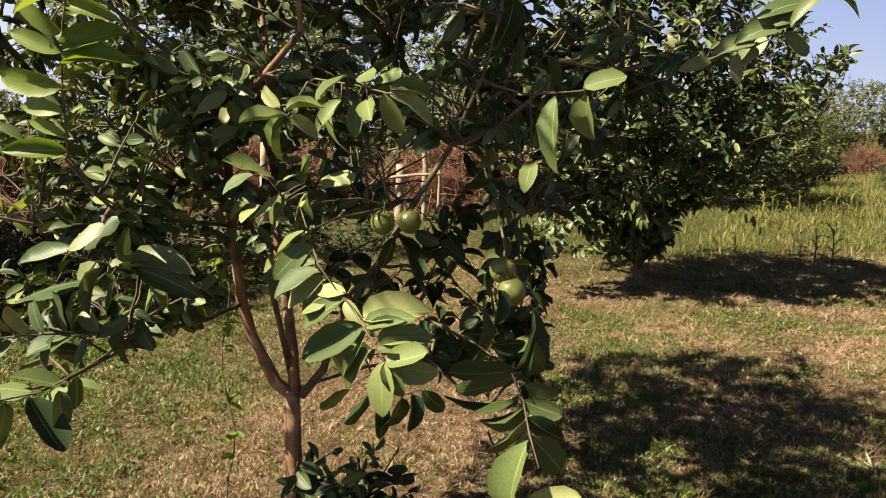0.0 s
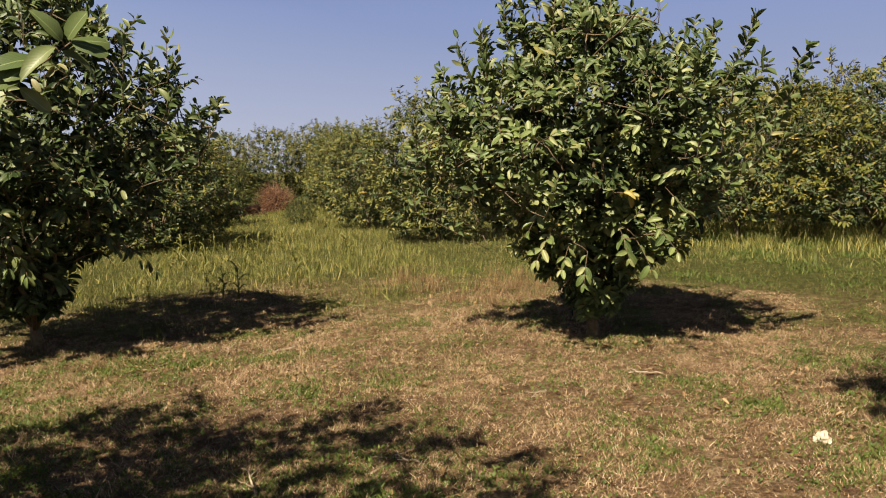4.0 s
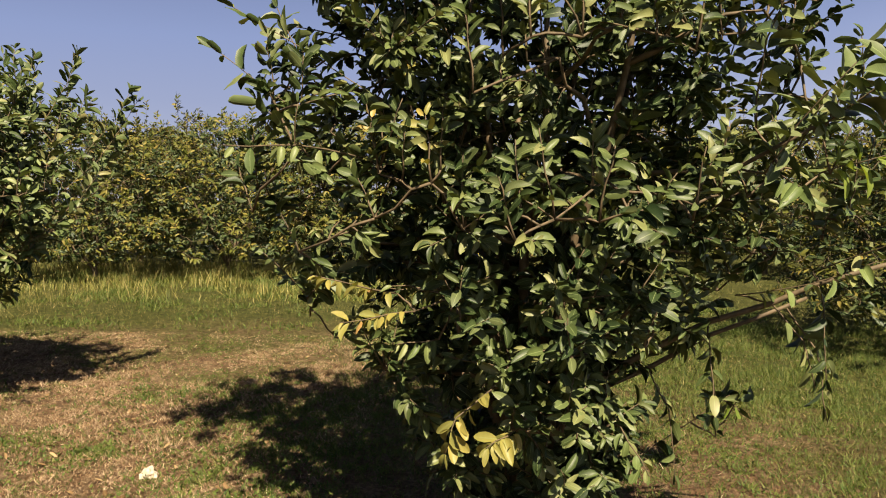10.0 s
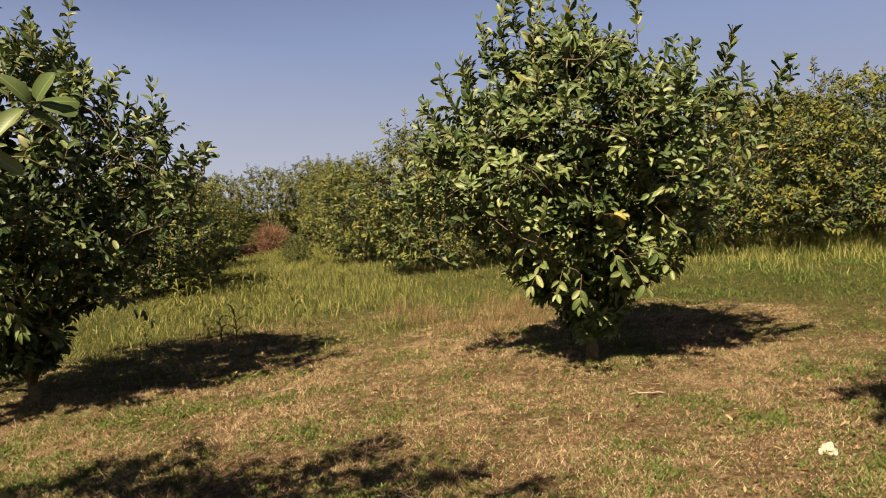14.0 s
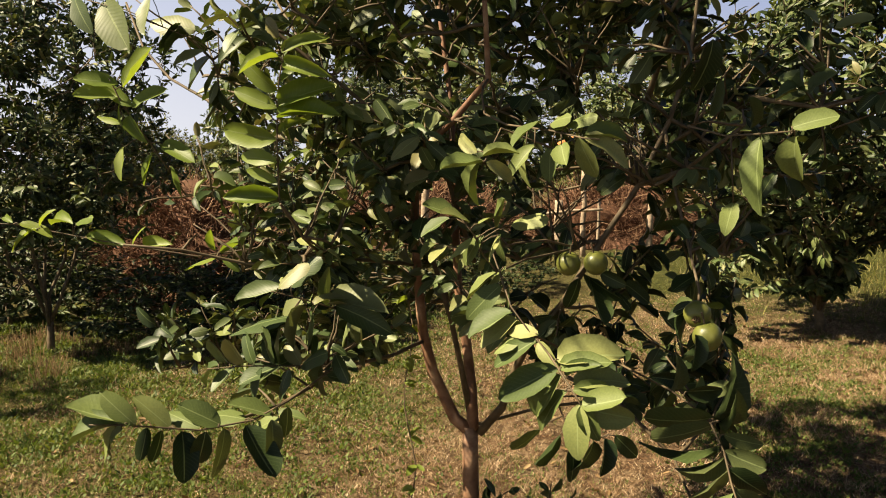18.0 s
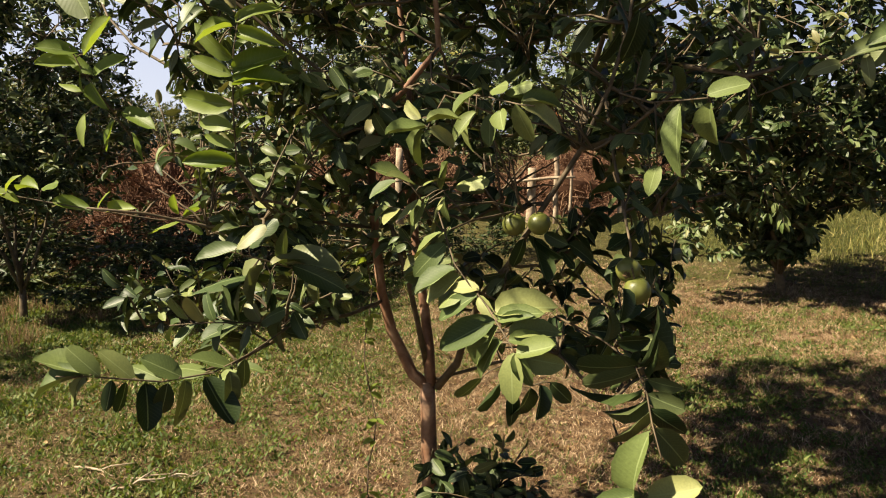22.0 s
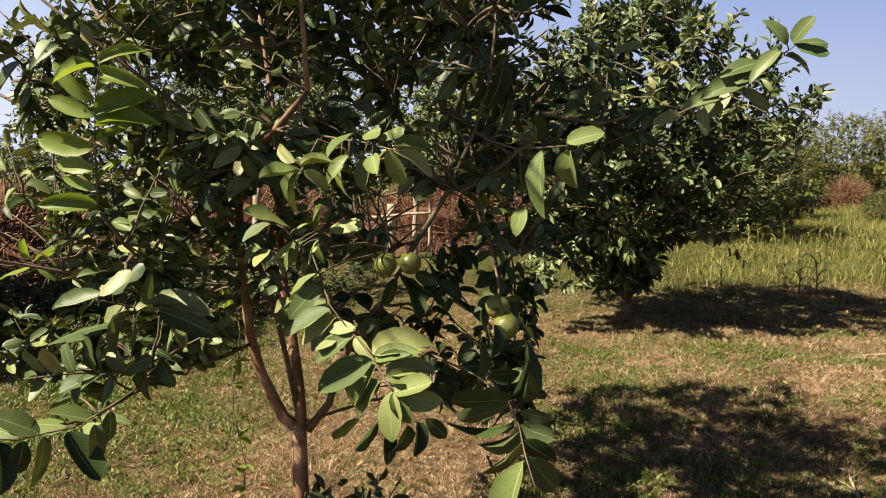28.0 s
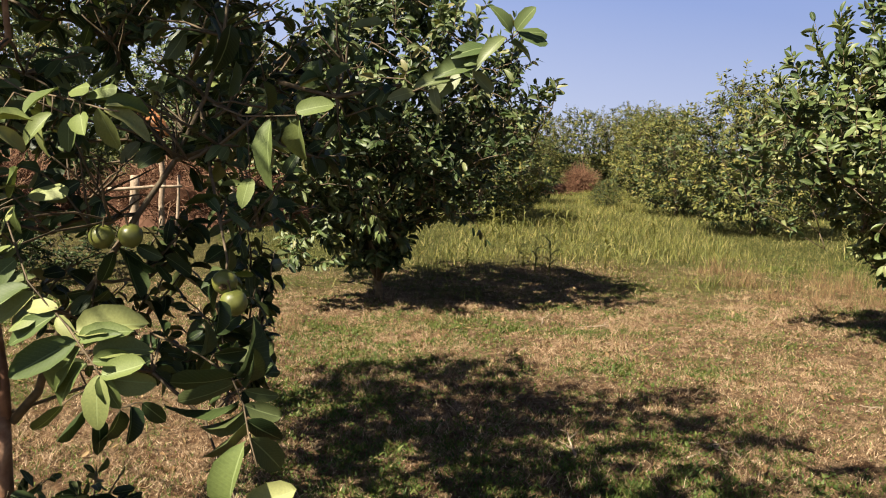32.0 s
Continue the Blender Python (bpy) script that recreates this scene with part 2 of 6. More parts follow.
M_straw = blade_material("dry_straw", [(0.0, (0.071, 0.040, 0.019)), (0.3, (0.190, 0.116, 0.062)), (0.7, (0.352, 0.245, 0.146)), (1.0, (0.580, 0.465, 0.325))], 0.15)
M_grass = blade_material("green_grass", [(0.0, (0.050, 0.062, 0.014)), (0.4, (0.098, 0.108, 0.026)), (0.8, (0.168, 0.158, 0.046)), (1.0, (0.27, 0.22, 0.09))], 0.2)
M_weed = blade_material("low_weed", [(0.0, (0.040, 0.072, 0.014)), (0.6, (0.088, 0.124, 0.024)), (1.0, (0.144, 0.160, 0.040))], 0.3)

M_litter = leaf_material("dry_leaf", [(0.0, (0.09, 0.048, 0.020)), (0.5, (0.18, 0.110, 0.050)), (1.0, (0.30, 0.21, 0.11))], thin=0.1, rough=0.7, spec=0.2)

k = Mat("guava_skin")
spots = k.noise(70.0, 3.0)
k.base(k.mix(k.ramp(spots, [(0.60, (0, 0, 0)), (0.70, (0.5, 0.5, 0.5))]), k.ramp(k.noise(14.0), [(0.3, (0.085, 0.100, 0.018)), (0.7, (0.145, 0.150, 0.032))]), (0.07, 0.08, 0.02)))
k.rough(0.42, 0.45)
k.bump(spots, 0.25, 0.002)
M_fruit = k.m

k = Mat("dry_calyx")
k.base(k.ramp(k.noise(60.0), [(0.3, (0.05, 0.03, 0.015)), (0.7, (0.13, 0.085, 0.04))]))
k.rough(0.85, 0.2)
M_calyx = k.m

k = Mat("dry_brush")
k.base(k.ramp(k.t.nodes.new("ShaderNodeNewGeometry").outputs["Random Per Island"], [(0.0, (0.050, 0.024, 0.014)), (0.5, (0.155, 0.078, 0.043)), (1.0, (0.30, 0.19, 0.115))]))
k.rough(0.85, 0.2)
M_brush = k.m

k = Mat("dead_stem")
k.base(k.ramp(k.t.nodes.new("ShaderNodeNewGeometry").outputs["Random Per Island"], [(0.0, (0.09, 0.05, 0.025)), (0.6, (0.20, 0.125, 0.06)), (1.0, (0.30, 0.21, 0.11))]))
k.rough(0.85, 0.2)
M_dead = k.m

k = Mat("weathered_wood")
n1 = k.noise(12.0, 5.0, 0.6, warp=1.0)
k.base(k.ramp(n1, [(0.3, (0.16, 0.11, 0.07)), (0.6, (0.34, 0.27, 0.19)), (0.8, (0.45, 0.38, 0.29))]))
k.rough(0.85, 0.2)
k.bump(n1, 0.5, 0.01)
M_wood = k.m

k = Mat("faded_orange_cloth")
n1 = k.noise(18.0, 4.0)
k.base(k.ramp(n1, [(0.3, (0.42, 0.12, 0.04)), (0.55, (0.58, 0.26, 0.10)), (0.75, (0.66, 0.50, 0.34))]))
k.rough(0.9, 0.15)
k.bump(n1, 0.6, 0.02)
M_cloth = k.m

k = Mat("pale_stone")
n1 = k.noise(22.0, 6.0, 0.65)
k.base(k.ramp(n1, [(0.3, (0.30, 0.24, 0.17)), (0.6, (0.55, 0.49, 0.38))]))
k.rough(0.9, 0.2)
k.bump(n1, 0.8, 0.02)
M_stone = k.m

k = Mat("red_earth")
n1, n2 = k.noise(3.0, 5.0), k.noise(30.0, 5.0, 0.65)
k.base(k.mix(0.7, k.ramp(n1, [(0.3, (0.08, 0.042, 0.026)), (0.7, (0.14, 0.075, 0.045))]), k.ramp(n2, [(0.3, (0.5, 0.5, 0.5)), (0.7, (1.4, 1.4, 1.4))]), "MULTIPLY"))
k.rough(0.95, 0.1)
k.bump(n2, 0.8, 0.05)
M_earth = k.m


# ---- mesh helpers ----
def put(ob, parent, label="", kind=""):
    ob.parent = parent
    return tagged(ob, label, "", "", kind)


def mesh_object(name, verts, faces, mat, uvs=None, smooth=True):
    me = bpy.data.meshes.new(name)
    me.from_pydata(verts, [], faces)
    me.materials.append(mat)
    if uvs is not None:
        me.uv_layers.new(name="UVMap").data.foreach_set("uv", uvs)
    if smooth:
        me.polygons.foreach_set("use_smooth", [True] * len(me.polygons))
    me.update()
    return new(name, me)


def part(name, bm, mat, parent, label=""):
    me = bpy.data.meshes.new(name)
    bm.to_mesh(me)
    bm.free()
    me.materials.append(mat)
    return put(new(name, me), parent, label)


def block_mesh(name, tv, tf, tuv, rot, loc, mat, smooth=True):
    """Many copies of one small template (verts tv, faces of equal size tf) as one mesh; rot N x 3 x 3 carries the scale."""
    n, nv = len(loc), len(tv)
    verts = (np.einsum("nij,vj->nvi", rot, tv) + loc[:, None, :]).reshape(-1, 3)
    size = tf.shape[1]
    faces = (tf[None] + (np.arange(n) * nv)[:, None, None]).reshape(-1)
    me = bpy.data.meshes.new(name)
    me.vertices.add(len(verts))
    me.vertices.foreach_set("co", verts.astype(np.float32).ravel())
    me.loops.add(len(faces))
    me.loops.foreach_set("vertex_index", faces.astype(np.int32))
    npoly = len(faces) // size
    me.polygons.add(npoly)
    me.polygons.foreach_set("loop_start", np.arange(npoly, dtype=np.int32) * size)
    me.polygons.foreach_set("loop_total", np.full(npoly, size, dtype=np.int32))
    if tuv is not None:
        me.uv_layers.new(name="UVMap").data.foreach_set("uv", np.tile(tuv[tf.reshape(-1)].ravel(), n).astype(np.float32))
    if smooth:
        me.polygons.foreach_set("use_smooth", np.ones(npoly, dtype=bool))
    me.materials.append(mat)
    me.update(calc_edges=True)
    return new(name, me)


def leaf_template(bend=0.25, fold=0.16, width=0.46, fine=True, wave=0.0, twist=0.0, hook=0.0):
    """A guava leaf one unit long: blunt oval, folded along the midrib, bent towards the tip, sometimes twisted or hooked sideways."""
    vs = (0.0, 0.07, 0.22, 0.48, 0.76, 0.93, 1.0) if fine else (0.0, 0.2, 0.72, 1.0)
    verts, uvs, faces = [], [], []
    for i, v in enumerate(vs):
        w = width * 0.5 * (max(0.03, 1 - abs(2 * v - 1) ** 2.3) ** 0.66 if 0 < v < 1 else 0.05)
        z = -bend * v * v
        a = twist * v
        for s, u in ((-1, 0), (0, 0.5), (1, 1)):
            up = fold * w * 1.6 * abs(s) + wave * math.sin(i * 2.1 + s * 1.3) * abs(s)
            verts.append((s * w * math.cos(a) + hook * v * v, v * (1 - 0.08 * bend), z + up + s * w * math.sin(a)))
            uvs.append((u, v))
    for i in range(len(vs) - 1):
        a = 3 * i
        faces += [(a, a + 1, a + 4, a + 3), (a + 1, a + 2, a + 5, a + 4)]
    return np.array(verts), np.array(faces), np.array(uvs)


LEAVES = [leaf_template(0.12, 0.30, 0.50, wave=0.026, hook=0.04), leaf_template(0.30, 0.12, 0.47, twist=0.45, hook=0.06, wave=0.022), leaf_template(0.48, 0.40, 0.45, wave=0.030, hook=0.10),
          leaf_template(-0.12, 0.50, 0.52, wave=0.028, hook=-0.08), leaf_template(0.24, -0.20, 0.47, twist=-0.5, wave=0.024), leaf_template(0.38, 0.72, 0.50, wave=0.030, hook=-0.06)]
LEAVES_FAR = [leaf_template(0.3, 0.3, 0.5, False), leaf_template(0.45, 0.15, 0.48, False, twist=0.6)]


def frames(d, up):
    """Rotation stacks with y along d and z near up."""
    d = d / np.linalg.norm(d, axis=1, keepdims=True)
    x = np.cross(d, up)
    x /= np.linalg.norm(x, axis=1, keepdims=True) + 1e-9
    z = np.cross(x, d)
    return np.stack([x, d, z], axis=2)


def tube(verts, faces, pts, radii, sides=6):
    """Adds a round, tapered tube along pts to the lists."""
    pts = [Vector(p) for p in pts]
    start = len(verts)
    side = Vector((0.31, 0.95, 0.05))
    for i, p in enumerate(pts):
        d = (pts[min(i + 1, len(pts) - 1)] - pts[max(i - 1, 0)]).normalized()
        a = d.cross(side)
        if a.length < 0.1:
            a = d.cross(Vector((1, 0, 0.2)))
        a.normalize()
        b = d.cross(a)
        for s in range(sides):
            an = 2 * math.pi * s / sides
            verts.append(tuple(p + (a * math.cos(an) + b * math.sin(an)) * radii[i]))
    for i in range(len(pts) - 1):
        for s in range(sides):
            a0, a1 = start + i * sides + s, start + i * sides + (s + 1) % sides
            faces.append((a0, a1, a1 + sides, a0 + sides))
    faces.append(tuple(start + s for s in range(sides))[::-1])
    faces.append(tuple(start + (len(pts) - 1) * sides + s for s in range(sides)))


def bow(rng, a, b, sag=0.0, n=7, wob=0.03):
    """Points of a slightly crooked branch from a to b, bowed up (sag > 0) in the middle."""
    a, b = Vector(a), Vector(b)
    out = []
    ln = (b - a).length
    for i in range(n):
        t = i / (n - 1)
        p = a.lerp(b, t) + Vector((0, 0, sag * ln * 4 * t * (1 - t)))
        if 0 < i < n - 1:
            p += Vector([rng.uniform(-wob, wob) * ln for _ in range(3)])
        out.append(p)
    return out


class Tree:
    """Collects the wood and the leaves of one guava tree, then links them as parts under an Empty at its foot."""

    def __init__(self, name, label, base, seed, group="orchard trees"):
        self.rng = random.Random(seed)
        self.np = np.random.RandomState(seed)
        self.base = Vector(base)
        self.root = tagged(new(name), label, "tree", group)
        self.root.empty_display_size = 0.1
        self.root.matrix_basis = pose(*base)
        self.nodes = []
        self.tw_v, self.tw_f = [], []
        self.leaf = {}
        self.far = False
        self.slim = 0.84

    def stem(self, name, pts, r0, r1, sides=8, label="", mat=None):
        v, f = [], []
        n = len(pts)
        tube(v, f, pts, [r0 + (r1 - r0) * (i / (n - 1)) ** 0.85 for i in range(n)], sides)
        put(mesh_object(name, v, f, mat or M_bark), self.root, label)
        self.nodes += [(Vector(p), r0 + (r1 - r0) * i / (n - 1)) for i, p in enumerate(pts) if i >= n * 0.3]

    def twig(self, pts, r0, r1, sides=4, node=False):
        n = len(pts)
        sides = 3 if self.far else sides
        tube(self.tw_v, self.tw_f, pts, [r0 + (r1 - r0) * i / (n - 1) for i in range(n)], sides)
        if node:
            self.nodes += [(Vector(p), r0) for p in pts[1:]]

    def nearest(self, p, below=True):
        best, bd = None, 1e9
        for q, r in self.nodes:
            d = (q - p).length + (0.8 * max(0.0, q.z - p.z + 0.05) if below else 0)
            if d < bd:
                best, bd = q, d
        return best

    def leaves_on(self, pts, pairs, size, mat="plain", spread=62.0, droop=0.25, skip=0.0, face=None, tip=True, first=0.15):
        """Opposite pairs of leaves along the last stretch of a shoot, turned a quarter from pair to pair."""
        r = self.rng
        pts = [Vector(p) for p in pts]
        n = len(pts)
        turn = r.uniform(0, math.pi)
        for k in range(pairs):
            t = min(0.99, max(0.02, first + (1 - first) * (k + 0.5 + r.uniform(-0.35, 0.35)) / pairs))
            i = min(int(t * (n - 1)), n - 2)
            p = pts[i].lerp(pts[i + 1], t * (n - 1) - i)
            d = (pts[i + 1] - pts[i]).normalized()
            a = d.cross(Vector((0, 0, 1)))
            if a.length < 0.2:
                a = d.cross(Vector((1, 0, 0)))
            a.normalize()
            b = a.cross(d)
            an = turn + (0.25 if face else 1.0) * k * math.pi / 2 + r.uniform(-0.3, 0.3)
            flat = abs(d.z) < 0.65 and r.random() < 0.75      # on level shoots the leaves turn into one plane
            if face or flat:
                an = r.gauss(0, 0.3)
            last = tip and k == pairs - 1
            for s in (1, -1):
                if r.random() < max(skip, 0.14 if face and not last else 0.04):
                    continue
                side = (a * math.cos(an) + b * math.sin(an)) * s
                sp = radians((spread if not last else 28) + r.uniform(-14, 14))
                w = d * math.cos(sp) + side * math.sin(sp) + Vector((0, 0, -droop * r.uniform(0.1, 1.8)))
                out = Vector((p.x, p.y, 0)).normalized() if p.x or p.y else Vector()
                up = Vector((r.gauss(-0.15, 0.5), r.gauss(-0.05, 0.5), r.gauss(0.5, 0.3))) + out * 0.85 + d * 0.2
                if flat:
                    up = Vector((r.gauss(-0.15, 0.35), r.gauss(-0.1, 0.35), 0.75)) + out * 0.6
                if face:
                    up = Vector(face) + Vector((r.gauss(0, 0.45), r.gauss(0, 0.45), r.gauss(0, 0.45)))
                ls = size * r.uniform(0.66, 1.12) * (0.7 if last else 1.0) * (1.0 if k else 0.85)
                self.leaf.setdefault((mat, r.randrange(6)), []).append((p + w.normalized() * 0.008, w, up, ls))

    def shoot(self, tip, size, pairs, mat="plain", length=0.3, rise=0.6, **kw):
        """A leafy shoot that ends at tip, fed from the nearest wood."""
        r = self.rng
        tip = Vector(tip)
        q = self.nearest(tip)
        d = (tip - q)
        ln = d.length
        if ln < 0.05:
            return
        mid = tip - (d.normalized() * (1 - rise) + Vector((0, 0, rise))).normalized() * min(length, ln * 0.9)
        if ln > length * 1.15:
            pts = bow(r, q, mid, 0.04, 3 if self.far else 4, 0.05)
            self.twig(pts, 0.0055, 0.004, node=True)
        else:
            mid = q
        leafy = bow(r, mid, tip, 0.03, 3 if self.far else 5, 0.025)
        self.twig(leafy, 0.004, 0.0018)
        self.leaves_on(leafy, pairs, size, mat, **kw)

    def done(self, mats, singles=None, near=None, count=0, far=False):
        """Links twigs and leaves. count leaves nearest to the plan point near become parts of their own."""
        if self.tw_v:
            put(mesh_object("branchwork", self.tw_v, self.tw_f, M_twig), self.root, kind="stuff")
        kinds = LEAVES_FAR if far else LEAVES
        every = []
        for (mat, kind), rows in self.leaf.items():
            for row in rows:
                every.append((mat, kind % len(kinds), row))
        keep = set()
        if count:
            order = sorted(range(len(every)), key=lambda i: (every[i][2][0] + self.base - Vector(near)).length)
            keep = set(order[:count])
        groups = {}
        for i, (mat, kind, row) in enumerate(every):
            groups.setdefault((mat, kind, i in keep), []).append(row)
        for (mat, kind, single), rows in sorted(groups.items(), key=lambda g: str(g[0])):
            loc = np.array([tuple(x[0]) for x in rows])
            rot = frames(np.array([tuple(x[1]) for x in rows]), np.array([tuple(x[2]) for x in rows]))
            scale = np.array([x[3] for x in rows])
            wide = self.np.uniform(0.85, 1.15, len(rows)) * self.slim
            wide = wide * np.array([x[4] if len(x) > 4 else 1.0 for x in rows])
            tv, tf, tuv = kinds[kind]
            if single:
                ob = block_mesh("leaf", tv, tf, tuv, np.eye(3)[None], np.zeros((1, 3)), singles[mat])
                me = ob.data
                bpy.data.objects.remove(ob)
                for j in range(len(rows)):
                    o = new("leaf", me)
                    o.parent = self.root
                    m = Matrix(rot[j].tolist()).to_4x4()
                    o.matrix_basis = Matrix.Translation(loc[j]) @ m @ Matrix.Diagonal((scale[j] * wide[j], scale[j], scale[j], 1))
            else:
                rs = rot * np.stack([scale * wide, scale, scale], axis=1)[:, None, :]
                put(block_mesh("foliage", tv, tf, tuv, rs, loc, mats[mat]), self.root, kind="stuff")
        return self.root


FUNNEL = ((0.0, 0.30), (0.2, 0.50), (0.4, 0.82), (0.65, 1.0), (0.86, 0.84), (1.0, 0.42))
CUP = ((0.0, 0.14), (0.2, 0.40), (0.42, 0.76), (0.62, 1.0), (0.82, 0.72), (1.0, 0.3))
VASE = ((0.0, 0.38), (0.2, 0.72), (0.45, 1.0), (0.7, 0.92), (0.88, 0.6), (1.0, 0.18))
ROUND = ((0.0, 0.62), (0.2, 0.92), (0.45, 1.0), (0.75, 0.85), (0.92, 0.5), (1.0, 0.12))


def profile(h, table):
    for (a, ra), (b, rb) in zip(table, table[1:]):
        if h <= b:
            return ra + (rb - ra) * (h - a) / (b - a)
    return table[-1][1]


def crown_tips(rng, n, low, height, radius, table=VASE, inner=0.5):
    """Tips of shoots in an uneven crown, thicker towards the outside. Gives the tip and its height from 0 to 1."""
    z = rng.uniform(0, 50)
    out = []
    while len(out) < n:
        h, an = rng.random(), rng.uniform(0, 2 * math.pi)
        w = profile(h, table)
        if rng.random() > w + 0.1:
            continue
        lump = 0.92 + 0.34 * noise.noise(Vector((math.cos(an) * 1.5, math.sin(an) * 1.5, h * 3.2 + z)))
        r = w * lump * math.sqrt(inner * inner + (1 - inner * inner) * rng.random())
        zz = low + (height - low) * h * (0.94 + 0.14 * noise.noise(Vector((math.cos(an) * 1.2, math.sin(an) * 1.2, z))))
        out.append((Vector((math.cos(an) * r * radius, math.sin(an) * r * radius, zz)), h))
    return out


MATS = {"plain": M_leaf, "deep": M_leaf_dark_shaded, "olive": M_leaf_olive, "far": M_leaf_far, "broad": M_leaf_broad_sunlit, "moss": M_leaf_moss, "gold": M_leaf_gold, "young": M_leaf_young, "yellow": M_leaf_yellow}
ONES = {"plain": M_leaf_one, "broad": M_leaf_broad_sunlit_one, "moss": M_leaf_moss_one, "deep": M_leaf_dark_shaded_one, "olive": M_leaf_olive_one, "young": M_leaf_young, "yellow": M_leaf_yellow}


def guava(label, base, seed, height, radius, low, stems=6, shoots=420, size=0.105, pairs=5, mat="plain", tops="deep", yellow=0.008,
          near=None, count=0, far=False, trunk=0.25, group="orchard trees", rise=0.6, spikes=14, table=VASE, low_yellow=0.0, inner=0.5, maker=Tree, finish=True, wood=1.0, dark=0.0, core=0):
    """A bushy guava tree: short trunk, several limbs from near the ground, dense outer leaves, upright shoots on top."""
    t = maker("guava_tree", label, base, seed, group)
    t.far = far
    r = t.rng
    top = Vector((r.uniform(-0.04, 0.04), r.uniform(-0.04, 0.04), trunk))
    rad = 0.042 * height / 2.8 * wood
    t.stem("trunk", [Vector((0, 0, -0.06)), Vector((0.01, 0, trunk * 0.35)), top * 0.7, top], rad * 1.35, rad * 0.95, 9, mat=M_twig)
    span = height - low
    for i in range(stems):
        an = 2 * math.pi * (i + r.uniform(-0.3, 0.3)) / stems
        h = r.uniform(0.5, 0.82)
        out = r.uniform(0.3, 0.7) * radius * profile(h, table)
        end = Vector((math.cos(an) * out, math.sin(an) * out, low + span * h))
        pts = bow(r, top * r.uniform(0.6, 1.0), end, -0.03, 8, 0.025)
        t.stem("limb", pts, rad * 0.62, rad * 0.18, 6, mat=M_twig)
        for q in range(5):
            p = pts[2 + q]
            b = an + r.uniform(-1.3, 1.3)
            d = Vector((math.cos(b), math.sin(b), r.uniform(-0.15, 0.8)))
            t.twig(bow(r, p, p + d * r.uniform(0.22, 0.45) * radius, 0.05, 5, 0.05), rad * 0.24, rad * 0.09, 5, node=True)
    for tip, h in crown_tips(r, shoots, low, height, radius, table, inner):
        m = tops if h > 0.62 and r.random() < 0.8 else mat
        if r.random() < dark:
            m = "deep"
        if r.random() < yellow + (low_yellow if h < 0.3 else 0):
            m = "yellow"
        t.shoot(tip, size * (1.05 - 0.18 * h), pairs + r.randrange(-1, 2), m, length=r.uniform(0.18, 0.3), rise=max(0.12, rise * (h * 1.3 + 0.05)),
                droop=0.34 - 0.28 * h, spread=60 - 14 * h)
    # inner shoots get darkened leaves in place of shade inside the crown
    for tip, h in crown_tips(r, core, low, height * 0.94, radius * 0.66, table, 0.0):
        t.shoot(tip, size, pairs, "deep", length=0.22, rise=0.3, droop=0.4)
    for _ in range(spikes):
        an, h = r.uniform(0, 2 * math.pi), r.uniform(0.62, 1.0)
        w = profile(h, table) * r.uniform(0.75, 1.0)
        tip = Vector((math.cos(an) * w * radius, math.sin(an) * w * radius, low + span * h + r.uniform(0.08, 0.3)))
        t.shoot(tip, size * 0.92, pairs + 2, tops, length=0.4, rise=0.95, droop=0.08, spread=46)
    return t.done(MATS, ONES, near, count, far) if finish else t


# ---- ground ----
def sward(x, y):
    """How green the ground is at a place of the plan, from 0 (dry straw) to 1."""
    w = noise.noise(Vector((x * 0.33, y * 0.33, 0.0))) * 1.6 + noise.noise(Vector((x * 1.1, y * 1.1, 3.0))) * 1.5 + noise.noise(Vector((x * 3.1, y * 3.1, 5.0))) * 0.8
    d = math.hypot((x - 3.1) / 1.0, (y - 3.3) / 1.0) + w
    g = min(1.0, max(0.0, (d - 4.3) / 2.8))
    if x < 0.5:
        g *= 0.75
        g = max(g, min(0.4, max(0.0, (-1.6 - x) * 0.4 + w * 0.3)))
    return g


def ground_z(x, y):
    return 0.035 * noise.noise(Vector((x * 0.5, y * 0.5, 7.0))) + 0.02 * noise.noise(Vector((x * 2.1, y * 2.1, 1.0))) + 0.02 * noise.noise(Vector((x * 6.5, y * 6.5, 2.0)))


def build_ground():
    xs = sorted(set([-900, -300, -120, -60, -35, -22] + [round(-14 + 0.3 * i, 3) for i in range(36)] + [round(-3.5 + 0.07 * i, 3) for i in range(165)] + [round(8.3 + 0.3 * i, 3) for i in range(36)] + [22, 28, 40, 70, 140, 320, 900]))
    ys = sorted(set([-900, -300, -120, -50, -24, -14] + [round(-9 + 0.3 * i, 3) for i in range(33)] + [round(0.9 + 0.07 * i, 3) for i in range(115)] + [round(9.1 + 0.3 * i, 3) for i in range(48)] + [25, 32, 45, 75, 150, 320, 900]))
    verts, cols = [], []
    for y in ys:
        for x in xs:
            near = abs(x) < 40 and abs(y) < 40
            verts.append((x, y, ground_z(x, y) if near else -0.02))
            cols.append(sward(x, y) if near else 1.0)
    nx = len(xs)
    faces = [(j * nx + i, j * nx + i + 1, (j + 1) * nx + i + 1, (j + 1) * nx + i) for j in range(len(ys) - 1) for i in range(nx - 1)]
    ob = mesh_object("ground", verts, faces, M_soil)
    at = ob.data.color_attributes.new("sward", 'FLOAT_COLOR', 'POINT')
    at.data.foreach_set("color", [v for c in cols for v in (c, c, c, 1.0)])
    tagged(ob, "dry straw-littered orchard soil turning to green grass", "ground", kind="structure")


